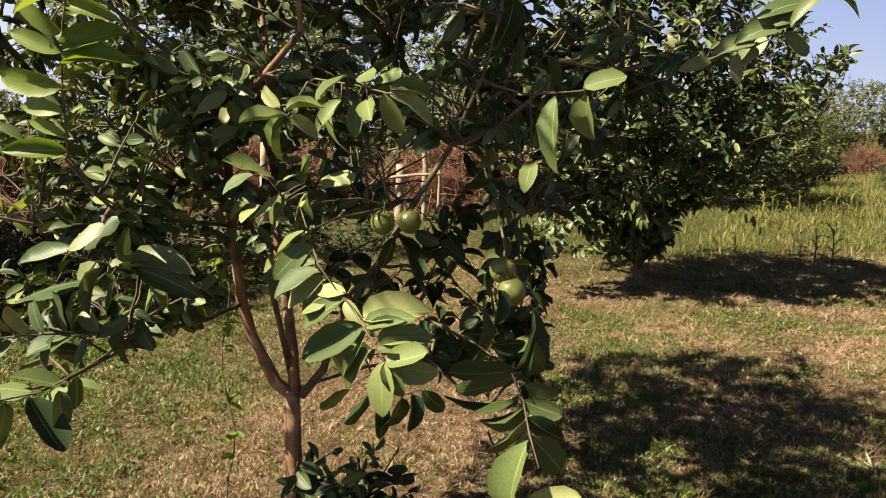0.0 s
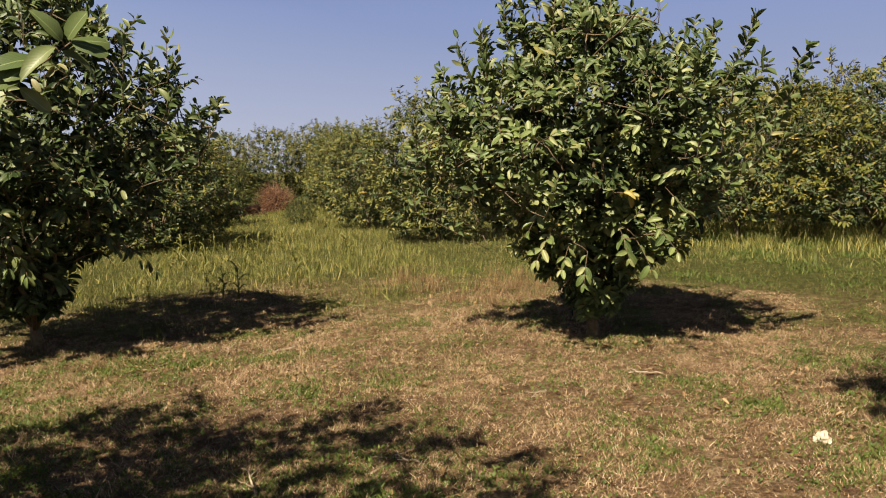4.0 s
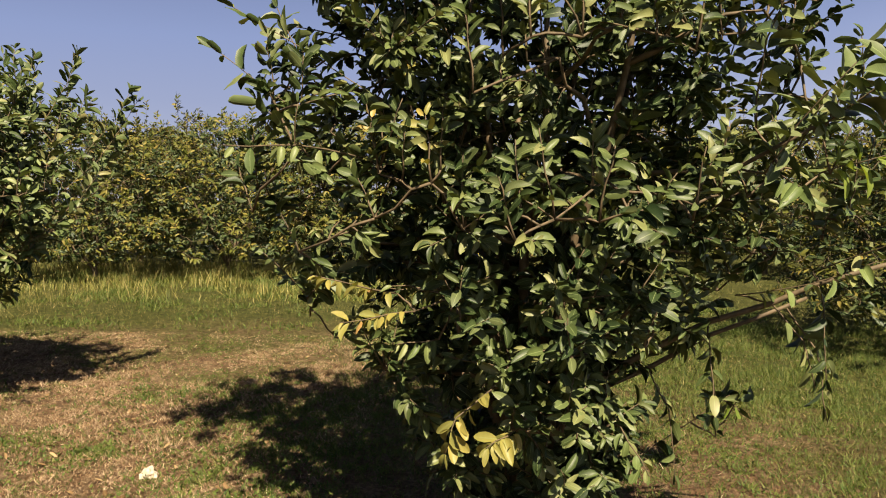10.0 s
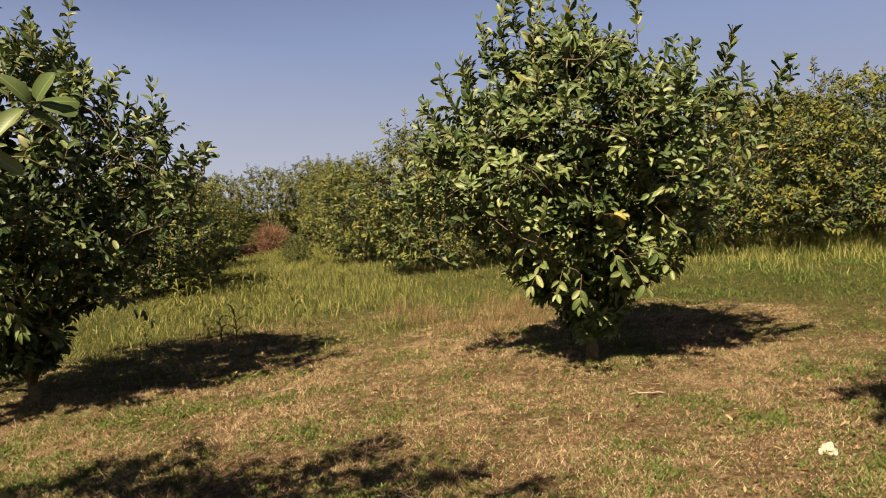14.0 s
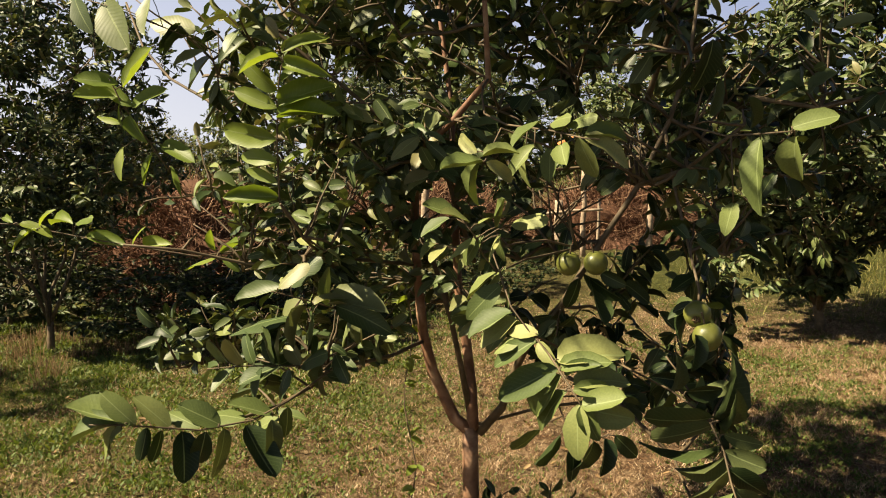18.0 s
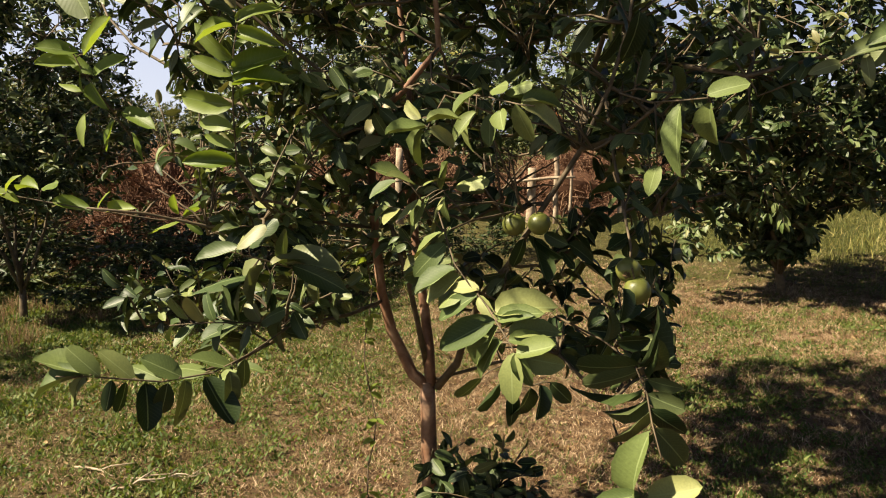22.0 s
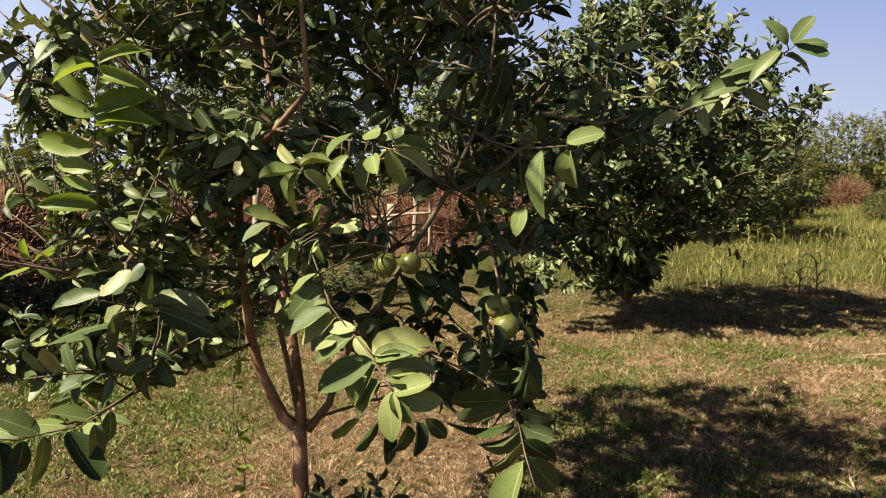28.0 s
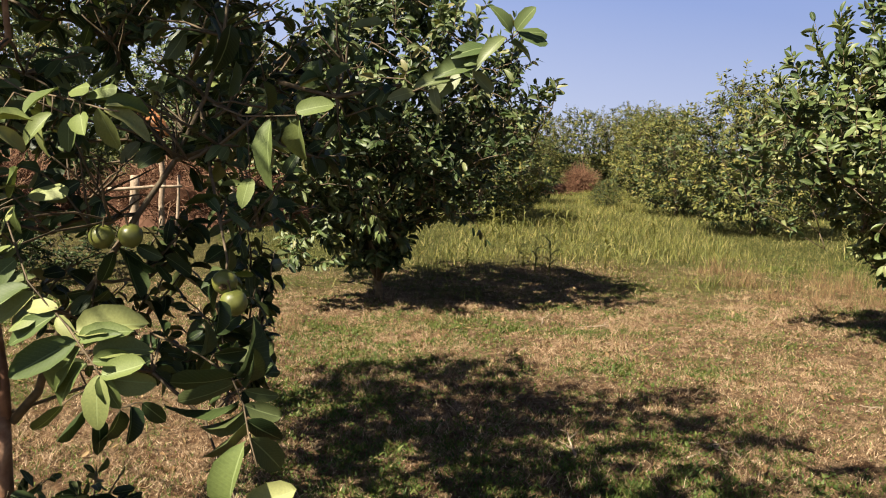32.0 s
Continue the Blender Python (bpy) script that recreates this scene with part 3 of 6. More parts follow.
build_ground()
M_tall = blade_material("lane_grass", [(0.0, (0.064, 0.084, 0.016)), (0.4, (0.130, 0.140, 0.030)), (0.8, (0.225, 0.205, 0.055)), (1.0, (0.32, 0.27, 0.11))], 0.2)
M_turf = blade_material("lane_turf", [(0.0, (0.055, 0.066, 0.016)), (0.4, (0.105, 0.112, 0.028)), (0.8, (0.175, 0.160, 0.050)), (1.0, (0.28, 0.22, 0.09))], 0.2)
BLADE_V = np.array([(-0.5, 0, 0), (0.5, 0, 0), (-0.36, 0.55, 0.10), (0.36, 0.55, 0.10), (-0.04, 1, 0.34), (0.04, 1, 0.34)])
BLADE_F = np.array([(0, 1, 3, 2), (2, 3, 5, 4)])


def scatter(name, label, category, mat, n, seed, box, chance, length, width, lean, lift=0.0, tuft=1, spread=0.02, bent=False):
    """Blades strewn over a stretch of the plan. lean: 0 upright, 1 lying flat."""
    r = np.random.RandomState(seed)
    pts, sc = [], []
    tries = 0
    while len(pts) < n and tries < n * 12:
        tries += 1
        x, y = r.uniform(box[0], box[1]), r.uniform(box[2], box[3])
        c = chance(x, y)
        if r.rand() < c:
            pts.append((x, y, ground_z(x, y) + lift * r.rand()))
            sc.append(c)
    if tuft > 1:                                        # several blades fan out from each root
        tall = np.repeat(np.clip(r.normal(1.0, 0.35, len(pts)), 0.45, 1.9), tuft)
        pts, sc = np.repeat(np.array(pts), tuft, axis=0), np.repeat(np.array(sc), tuft) * tall
        pts = pts + r.normal(0, spread, pts.shape) * np.array([1, 1, 0.15])
    n = len(pts)
    an = r.uniform(0, 2 * math.pi, n)
    ti = np.clip(lean + r.normal(0, 0.16, n), 0.02, 1.02) * math.pi / 2
    d = np.stack([np.cos(an) * np.sin(ti), np.sin(an) * np.sin(ti), np.cos(ti)], axis=1)
    up = np.stack([np.cos(an), np.sin(an), np.zeros(n)], axis=1) * np.cos(ti)[:, None] + np.array([0, 0, 1.0]) * np.sin(ti)[:, None] + r.normal(0, 0.25, (n, 3))
    rot = frames(d, up)
    L = r.uniform(length[0], length[1], n) * (0.5 + 0.5 * np.array(sc))
    W = r.uniform(width[0], width[1], n)
    rot = rot * np.stack([W, L, L * r.uniform(0.3, 1.2, n)], axis=1)[:, None, :]
    ob = block_mesh(name, BLADE_V if bent else BLADE_V[[0, 1, 4, 5]] * np.array([1, 1, 0.4]), BLADE_F if bent else np.array([(0, 1, 3, 2)]), None, rot, np.array(pts), mat)
    return tagged(ob, label, category, kind="stuff")


def clump(x, y, s=1.0, z=0.0):
    return 0.5 + 0.5 * noise.noise(Vector((x * s, y * s, z)))


scatter("dry_stubble", "short dry clipped grass covering the clearing", "grass", M_straw, 70000, 3, (-4.5, 9, 0.9, 9.8),
        lambda x, y: (1.0 - 0.85 * sward(x, y)) * max(0.22, min(1.0, (clump(x, y, 1.5) - 0.30) * 2.6)) * (0.1 + 1.2 * clump(x, y, 7.0, 3.0)), (0.012, 0.040), (0.0018, 0.0042), 0.6, 0.008, 7, 0.022)
scatter("straw_litter", "pale straw and clippings lying on the soil", "straw", M_straw, 30000, 4, (-4.5, 9, 0.9, 9.8),
        lambda x, y: (1.0 - sward(x, y)) * max(0.0, clump(x, y, 1.6, 2.0) - 0.3) * 2, (0.02, 0.065), (0.0018, 0.0045), 0.95, 0.015)
scatter("short_grass", "short mixed green grass between the trees", "grass", M_grass, 95000, 5, (-7, 17, -6, 14),
        lambda x, y: (0.10 + 0.90 * sward(x, y)) * (0.1 + 1.2 * clump(x, y, 1.7)) * clump(x, y, 6.0, 2.0) * 1.3, (0.03, 0.11), (0.003, 0.007), 0.45)
scatter("tall_grass", "tall yellow-green grass along the orchard lane", "grass", M_tall, 26000, 6, (1.5, 17, 7.0, 28),
        lambda x, y: sward(x, y) * (1.0 if abs((x - 5.0) - (y - 8.5) * 0.5) < 2.6 else 0.2) * max(0.0, clump(x, y, 1.2, 4.0) - 0.2) * 1.3 * clump(x, y, 5.0, 1.0), (0.10, 0.34), (0.004, 0.010), 0.26, bent=True)
scatter("lane_turf", "short yellowish grass between the orchard rows", "grass", M_turf, 60000, 16, (1.0, 15, 6.5, 24),
        lambda x, y: sward(x, y) * (0.25 + clump(x, y, 1.9, 7.0)), (0.04, 0.15), (0.003, 0.008), 0.42)
scatter("tall_grass", "tall green grass under the yellowing trees", "grass", M_tall, 12000, 18, (11.5, 18.0, 1.0, 11.0),
        lambda x, y: max(0.0, clump(x, y, 0.9, 11.0) - 0.3) * 2.2 * min(1.0, (x - 11.0) * 0.35), (0.12, 0.42), (0.006, 0.013), 0.25, bent=True)
scatter("tall_weeds", "rank green weeds beneath the far trees", "weed", M_weed, 9000, 17, (8.0, 16.5, -3, 10.5),
        lambda x, y: max(0.0, clump(x, y, 1.1, 5.0) - 0.45) * 3.0 * clump(x, y, 5.0, 2.0) * min(1.0, max(0.05, (x - 8.0) * 0.16)), (0.03, 0.15), (0.006, 0.014), 0.4, 0.0, 6, 0.05, bent=True)
scatter("dry_stubble", "short dry clipped grass covering the clearing", "grass", M_turf, 42000, 13, (3.0, 9.5, -4.5, 0.9),
        lambda x, y: 0.1 + 0.9 * clump(x, y, 1.5), (0.015, 0.055), (0.002, 0.006), 0.6, 0.01)
scatter("straw_litter", "pale straw and clippings lying on the soil", "straw", M_straw, 9000, 19, (3.0, 9.5, -4.5, 0.9),
        lambda x, y: clump(x, y, 2.5, 4.0), (0.02, 0.06), (0.002, 0.004), 0.9, 0.01)
scatter("short_grass", "short mixed green grass between the trees", "grass", M_weed, 9000, 14, (3.6, 10.5, -5.0, 1.5),
        lambda x, y: min(1.0, max(0.0, 0.15 + (x - 4.6) * 0.3)) * clump(x, y, 1.4, 8.0) * 1.3, (0.04, 0.13), (0.002, 0.006), 0.4, 0.0, 6, 0.02)
WEEDY = ((5.4, -1.0, 1.3), (6.5, -2.2, 1.6), (4.8, -1.9, 1.5), (4.2, -1.2, 0.8), (7.4, -1.0, 1.0), (1.9, 2.9, 1.7), (1.0, 2.2, 0.6), (2.2, 6.4, 0.9), (1.2, 6.2, 0.9), (1.2, 5.2, 1.0), (0.8, 4.4, 0.9), (1.0, 3.4, 1.1), (0.4, 2.6, 0.8), (3.65, 2.3, 0.35), (4.15, 1.45, 0.4), (-3.0, 3.9, 1.5), (-1.6, 4.6, 0.9), (4.9, 2.5, 0.5), (-2.5, 4.4, 1.9), (-4.0, 5.0, 1.6), (-1.8, 3.3, 1.0), (5.0, 1.0, 1.3), (4.6, 1.5, 0.7), (5.9, 1.4, 1.1), (1.6, 2.4, 1.0), (2.3, 2.7, 0.9), (6.6, 2.2, 0.9), (2.9, 4.6, 0.6), (7.2, 5.8, 0.8))


def weedy(x, y):
    w = max(0.10, clump(x, y, 1.3, 9.0) - 0.36) * 1.5
    for cx, cy, r in WEEDY:
        w = max(w, 1.0 - math.hypot(x - cx, y - cy) / r)
    return w * clump(x, y, 4.0, 6.0) * clump(x, y, 11.0, 2.0) * 2.0


scatter("low_weeds", "low green weeds spreading over the dry soil", "weed", M_weed, 40000, 8, (-6, 9, -3.5, 9),
        lambda x, y: weedy(x, y), (0.014, 0.045), (0.005, 0.013), 0.6, 0.0, 7, 0.03)
scatter("weed_tufts", "tufts of thin green grass in the clearing", "grass", M_weed, 14000, 9, (-5, 9, -3.5, 9),
        lambda x, y: weedy(x, y) * 0.7, (0.03, 0.10), (0.002, 0.005), 0.34, 0.0, 8, 0.014)

scatter("dry_tufts", "tufts of dry straw-coloured grass on the soil", "grass", M_straw, 3400, 23, (-4.5, 7.5, 1.4, 7.5),
        lambda x, y: (1.0 - 0.8 * sward(x, y)) * max(0.0, clump(x, y, 2.2, 8.0) - 0.35) * 2.4, (0.03, 0.085), (0.0016, 0.0036), 0.5, 0.0, 16, 0.02, bent=True)
scatter("creeping_weeds", "small-leaved green weeds creeping under the trees", "weed", M_weed, 9000, 24, (-6.0, -0.4, 2.6, 8.0),
        lambda x, y: min(1.0, max(0.0, (-0.6 - x) * 0.7)) * max(0.05, clump(x, y, 2.0, 3.0) - 0.3) * 2.0, (0.018, 0.05), (0.008, 0.018), 0.55, 0.02, 6, 0.035, bent=True)
scatter("creeping_weeds", "small-leaved green weeds creeping under the trees", "weed", M_weed, 5000, 25, (0.2, 6.5, 0.8, 6.8),
        lambda x, y: weedy(x, y), (0.018, 0.045), (0.007, 0.015), 0.55, 0.02, 6, 0.03, bent=True)

LITTER = leaf_template(-0.35, 0.45, 0.5, False)


def leaf_litter():
    r = np.random.RandomState(21)
    pts = []
    while len(pts) < 2200:
        x, y = r.uniform(-4, 9), r.uniform(0.9, 9)
        if r.rand() < (1.0 - sward(x, y)) * clump(x, y, 0.9, 5.0) * 1.2:
            pts.append((x, y, ground_z(x, y) + 0.012))
    n = len(pts)
    an = r.uniform(0, 6.283, n)
    rot = frames(np.stack([np.cos(an), np.sin(an), r.normal(0, 0.2, n)], axis=1), np.array([0, 0, 1.0]) + r.normal(0, 0.35, (n, 3)))
    s = r.uniform(0.018, 0.05, n)
    ob = block_mesh("leaf_litter", LITTER[0], LITTER[1], LITTER[2], rot * s[:, None, None], np.array(pts), M_litter)
    tagged(ob, "curled dry fallen leaves strewn over the clearing", "leaf litter", kind="stuff")


leaf_litter()


# ---- the fruit tree nearest to the path ----
class Fruiting(Tree):
    """World places are used for its limbs and sprays."""
    gaps = ()

    def ready(self):
        self.kept, self.lit = [], []

    def limb(self, pts, r0, r1):
        self.stem("limb", [Vector(p) - self.base for p in pts], r0, r1, 8, mat=M_twig if r0 < 0.0175 else None)

    def spray(self, pts, pairs, size, mat="plain", **kw):
        pts = [Vector(p) - self.base for p in pts]
        q = self.nearest(pts[0], False)
        if (q - pts[0]).length > 0.02:
            self.twig(bow(self.rng, q, pts[0], 0.03, 4, 0.05), 0.005, 0.0035, node=True)
        fine = []
        for u, v in zip(pts, pts[1:]):
            fine += [u.lerp(v, i / 3) for i in range(3)]
        fine = [p + Vector([self.rng.uniform(-0.006, 0.006) for _ in range(3)]) for p in fine] + [pts[-1]]
        self.twig(fine, 0.0036, 0.0018, node=True)
        self.leaves_on(fine, pairs, size, mat, first=0.05, **kw)

    def blades(self, mat, face, stem, rows, lit):
        """Single leaves from base to tip (world places) on a thin stem; lit ones get foliage cleared towards sun and
        camera.
        """
        r = self.rng
        pts = [Vector(p) - self.base for p in stem]
        if pts:
            q = self.nearest(pts[0], False)
            run = bow(r, q, pts[0], 0.03, 4, 0.04)[:-1] + pts if (q - pts[0]).length > 0.02 else pts
            self.twig(run, 0.0030, 0.0016, 5)
            along = [u.lerp(v, i / 6) for u, v in zip(pts, pts[1:]) for i in range(7)]
        for row in rows:
            b, t = Vector(row[:3]) - self.base, Vector(row[3:]) - self.base
            w = t - b
            if pts:
                q = min(along, key=lambda p: (p - b).length)
                if (q - b).length > 0.006:
                    self.twig([q, q.lerp(b, 0.6) + Vector((0, 0, 0.004)), b + w * 0.03], 0.0017, 0.0012)
            up = Vector(face) + Vector((r.gauss(0, 0.2), r.gauss(0, 0.2), r.gauss(0, 0.2)))
            self.kept.append((mat, r.randrange(6), (b, w, up, max(0.068, w.length * r.uniform(1.08, 1.22)), 0.74 if mat == "young" else r.uniform(0.9, 1.1))))
            if lit:
                self.lit.append(b + self.base + w * 0.55)

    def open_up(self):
        """Cuts loose foliage from sun rays to lit leaves and flecks, and camera sightlines."""
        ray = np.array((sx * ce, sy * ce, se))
        camera_spot = np.array((-0.03, -0.08, 1.5))     # camera position; foliage is cut along sightlines from it
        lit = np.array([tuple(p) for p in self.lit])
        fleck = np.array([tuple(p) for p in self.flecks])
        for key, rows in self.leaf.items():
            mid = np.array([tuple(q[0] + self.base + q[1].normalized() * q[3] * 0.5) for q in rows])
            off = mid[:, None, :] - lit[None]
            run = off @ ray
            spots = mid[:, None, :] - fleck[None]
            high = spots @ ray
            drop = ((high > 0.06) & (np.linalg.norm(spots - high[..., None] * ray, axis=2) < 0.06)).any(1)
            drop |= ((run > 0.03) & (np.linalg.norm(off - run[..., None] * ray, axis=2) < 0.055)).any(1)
            far = lit - camera_spot
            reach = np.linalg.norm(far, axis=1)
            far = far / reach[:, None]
            depth = (mid - camera_spot) @ far.T
            drop |= ((depth < reach) & (depth > 0.3) & (np.linalg.norm((mid - camera_spot)[:, None, :] - depth[..., None] * far, axis=2) < 0.038)).any(1)
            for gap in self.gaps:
                way = np.array(gap[:3]) - camera_spot
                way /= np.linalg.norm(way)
                depth = (mid - camera_spot) @ way
                drop |= np.linalg.norm((mid - camera_spot) - depth[:, None] * way, axis=1) < gap[3] * depth
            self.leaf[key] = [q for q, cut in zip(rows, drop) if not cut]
        for mat, kind, row in self.kept:
            self.leaf.setdefault((mat, kind), []).append(row)


a = Fruiting("guava_tree", "slender-limbed guava tree with broad leaves and green fruit", (-0.46, 2.36, 0), 14)
a.ready()
a.slim = 1.0
# openings cut along camera sightlines to the brush, fence and sack behind
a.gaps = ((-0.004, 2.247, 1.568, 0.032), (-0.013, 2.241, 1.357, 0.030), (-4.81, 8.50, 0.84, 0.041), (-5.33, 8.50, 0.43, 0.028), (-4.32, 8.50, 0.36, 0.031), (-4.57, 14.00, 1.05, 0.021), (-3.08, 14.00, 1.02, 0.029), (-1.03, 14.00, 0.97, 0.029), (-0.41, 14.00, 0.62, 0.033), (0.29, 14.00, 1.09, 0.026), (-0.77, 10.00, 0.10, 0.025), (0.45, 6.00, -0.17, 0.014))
a.stem("trunk", [Vector(p) - a.base for p in ((-0.50, 2.37, -0.05), (-0.475, 2.37, 0.15), (-0.465, 2.36, 0.40), (-0.462, 2.34, 0.60), (-0.46, 2.33, 0.72))], 0.030, 0.024, 10)
a.limb([(-0.455, 2.330, 0.700), (-0.508, 2.330, 0.743), (-0.572, 2.320, 0.890), (-0.597, 2.300, 1.017), (-0.601, 2.270, 1.178), (-0.598, 2.220, 1.334), (-0.576, 2.150, 1.482), (-0.520, 2.060, 1.578), (-0.443, 2.030, 1.639), (-0.347, 2.000, 1.737), (-0.345, 1.950, 1.863), (-0.348, 1.920, 2.027)], 0.0210, 0.0058)
a.limb([(-0.451, 2.330, 0.706), (-0.459, 2.360, 0.831), (-0.476, 2.380, 0.969), (-0.503, 2.400, 1.144), (-0.509, 2.400, 1.320), (-0.514, 2.420, 1.494), (-0.527, 2.450, 1.720), (-0.566, 2.500, 1.987), (-0.582, 2.500, 2.260)], 0.0200, 0.0058)
a.limb([(-0.465, 2.350, 0.762), (-0.481, 2.300, 0.917), (-0.504, 2.280, 1.059), (-0.522, 2.250, 1.149), (-0.568, 2.300, 1.260), (-0.696, 2.400, 1.408), (-0.870, 2.500, 1.645), (-1.056, 2.600, 1.922), (-1.255, 2.700, 2.220)], 0.0101, 0.0043)
a.limb([(-0.429, 2.330, 0.702), (-0.354, 2.280, 0.799), (-0.318, 2.220, 0.911), (-0.250, 2.100, 1.055), (-0.165, 1.980, 1.163), (-0.133, 1.920, 1.223), (-0.066, 1.950, 1.330), (0.022, 1.950, 1.465), (0.093, 1.950, 1.621), (0.138, 1.950, 1.772), (0.157, 1.950, 1.944)], 0.0140, 0.0040)
a.limb([(0.082, 1.950, 1.595), (0.102, 1.860, 1.441), (0.120, 1.740, 1.327), (0.131, 1.660, 1.256), (0.128, 1.645, 1.233)], 0.0045, 0.0026)
a.limb([(-0.894, 2.450, 1.590), (-1.149, 2.600, 1.628), (-1.388, 2.750, 1.681), (-1.550, 2.850, 1.788), (-1.733, 2.900, 1.883), (-1.899, 3.000, 2.020), (-2.029, 3.100, 2.229)], 0.0086, 0.0043)
a.limb([(-0.595, 2.300, 0.991), (-0.644, 2.100, 0.991), (-0.714, 1.950, 1.000), (-0.765, 1.780, 0.986), (-0.814, 1.680, 0.965), (-0.831, 1.500, 0.990)], 0.0062, 0.0036)
a.limb([(-0.603, 2.260, 1.230), (-0.707, 2.050, 1.269), (-0.816, 1.900, 1.270), (-0.938, 1.820, 1.285), (-1.072, 1.750, 1.326), (-1.166, 1.650, 1.349)], 0.0062, 0.0032)
a.limb([(-0.747, 1.970, 1.247), (-0.739, 1.700, 1.361), (-0.709, 1.500, 1.448)], 0.0047, 0.0029)
a.limb([(-0.323, 2.220, 0.911), (-0.154, 1.900, 1.004), (-0.028, 1.700, 1.000), (0.081, 1.620, 0.913)], 0.0062, 0.0036)
a.limb([(0.022, 1.950, 1.465), (0.122, 1.850, 1.504), (0.218, 1.700, 1.592)], 0.0062, 0.0036)
a.limb([(0.272, 1.950, 1.667), (0.400, 1.850, 1.631), (0.541, 1.750, 1.663)], 0.0062, 0.0036)
a.limb([(-0.435, 2.300, 1.234), (-0.493, 2.200, 1.482), (-0.701, 2.100, 1.692), (-0.949, 2.050, 1.903), (-1.137, 2.000, 2.070)], 0.0078, 0.0043)
a.limb([(0.044, 2.300, 1.643), (0.127, 2.200, 1.913), (0.201, 2.100, 2.139)], 0.0094, 0.0043)


def fill(n, low, high, mat, size, droop, even=0.62):
    """Loose foliage between the limbs and above them, mostly in the shade-darkened leaf colour."""
    r = a.rng
    for _ in range(int(n * 1.25)):
        tip = Vector([r.uniform(u, v) for u, v in zip(low, high)])
        if abs(tip.x + 0.10) < 0.17 and abs(tip.z - 1.29) < 0.17 and tip.y < 2.05:
            continue                                    # left out so that the camera sees the pair of fruit
        tip -= a.base
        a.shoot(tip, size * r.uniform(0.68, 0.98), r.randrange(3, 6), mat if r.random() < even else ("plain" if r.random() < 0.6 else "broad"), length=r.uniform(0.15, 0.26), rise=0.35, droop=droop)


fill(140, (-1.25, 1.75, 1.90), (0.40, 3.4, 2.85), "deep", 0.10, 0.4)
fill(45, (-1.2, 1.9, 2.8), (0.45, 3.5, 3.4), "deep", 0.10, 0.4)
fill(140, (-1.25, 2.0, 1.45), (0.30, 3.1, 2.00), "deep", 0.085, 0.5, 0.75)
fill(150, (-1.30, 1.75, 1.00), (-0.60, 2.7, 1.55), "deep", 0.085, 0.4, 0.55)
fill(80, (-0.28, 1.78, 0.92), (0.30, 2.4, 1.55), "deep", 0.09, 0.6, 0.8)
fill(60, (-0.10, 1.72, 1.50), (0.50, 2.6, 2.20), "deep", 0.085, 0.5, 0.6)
# boxes above z 2.3 lie out of view, added to thicken the shade below
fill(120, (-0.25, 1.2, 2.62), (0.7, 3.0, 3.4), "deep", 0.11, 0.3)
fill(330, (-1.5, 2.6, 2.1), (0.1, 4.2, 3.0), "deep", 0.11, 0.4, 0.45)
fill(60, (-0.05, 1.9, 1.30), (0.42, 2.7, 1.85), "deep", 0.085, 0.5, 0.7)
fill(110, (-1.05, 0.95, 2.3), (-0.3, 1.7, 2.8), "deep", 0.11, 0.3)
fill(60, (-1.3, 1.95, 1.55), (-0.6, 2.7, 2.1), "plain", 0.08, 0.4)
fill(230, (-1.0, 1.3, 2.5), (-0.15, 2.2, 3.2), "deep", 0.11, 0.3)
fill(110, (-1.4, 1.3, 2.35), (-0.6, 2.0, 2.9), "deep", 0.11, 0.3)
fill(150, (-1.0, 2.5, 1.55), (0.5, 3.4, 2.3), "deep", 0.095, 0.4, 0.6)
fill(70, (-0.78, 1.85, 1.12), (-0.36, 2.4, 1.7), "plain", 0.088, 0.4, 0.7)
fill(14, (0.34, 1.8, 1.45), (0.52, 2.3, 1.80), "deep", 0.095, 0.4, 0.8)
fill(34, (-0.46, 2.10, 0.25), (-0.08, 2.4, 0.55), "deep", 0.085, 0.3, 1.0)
a.blades("young", (-0.35, -0.85, 0.3), [(-0.786, 1.680, 1.444), (-0.770, 1.640, 1.585), (-0.752, 1.620, 1.708), (-0.725, 1.600, 1.788)], [
    (-0.737, 1.605, 1.766, -0.658, 1.595, 1.812), (-0.746, 1.609, 1.757, -0.808, 1.569, 1.751), (-0.735, 1.613, 1.745, -0.649, 1.574, 1.719),
    (-0.756, 1.621, 1.689, -0.824, 1.575, 1.737), (-0.757, 1.626, 1.659, -0.657, 1.616, 1.696), (-0.762, 1.628, 1.652, -0.848, 1.621, 1.688),
    (-0.762, 1.635, 1.629, -0.653, 1.601, 1.652), (-0.770, 1.640, 1.585, -0.896, 1.654, 1.603), (-0.758, 1.635, 1.629, -0.756, 1.649, 1.583),
    (-0.765, 1.640, 1.598, -0.715, 1.652, 1.627), (-0.775, 1.647, 1.535, -0.860, 1.647, 1.557), (-0.786, 1.669, 1.490, -0.846, 1.658, 1.518),
    (-0.774, 1.660, 1.507, -0.742, 1.664, 1.570), (-0.788, 1.679, 1.455, -0.878, 1.631, 1.468), (-0.746, 1.620, 1.707, -0.695, 1.613, 1.752)], True)   # upright young shoot
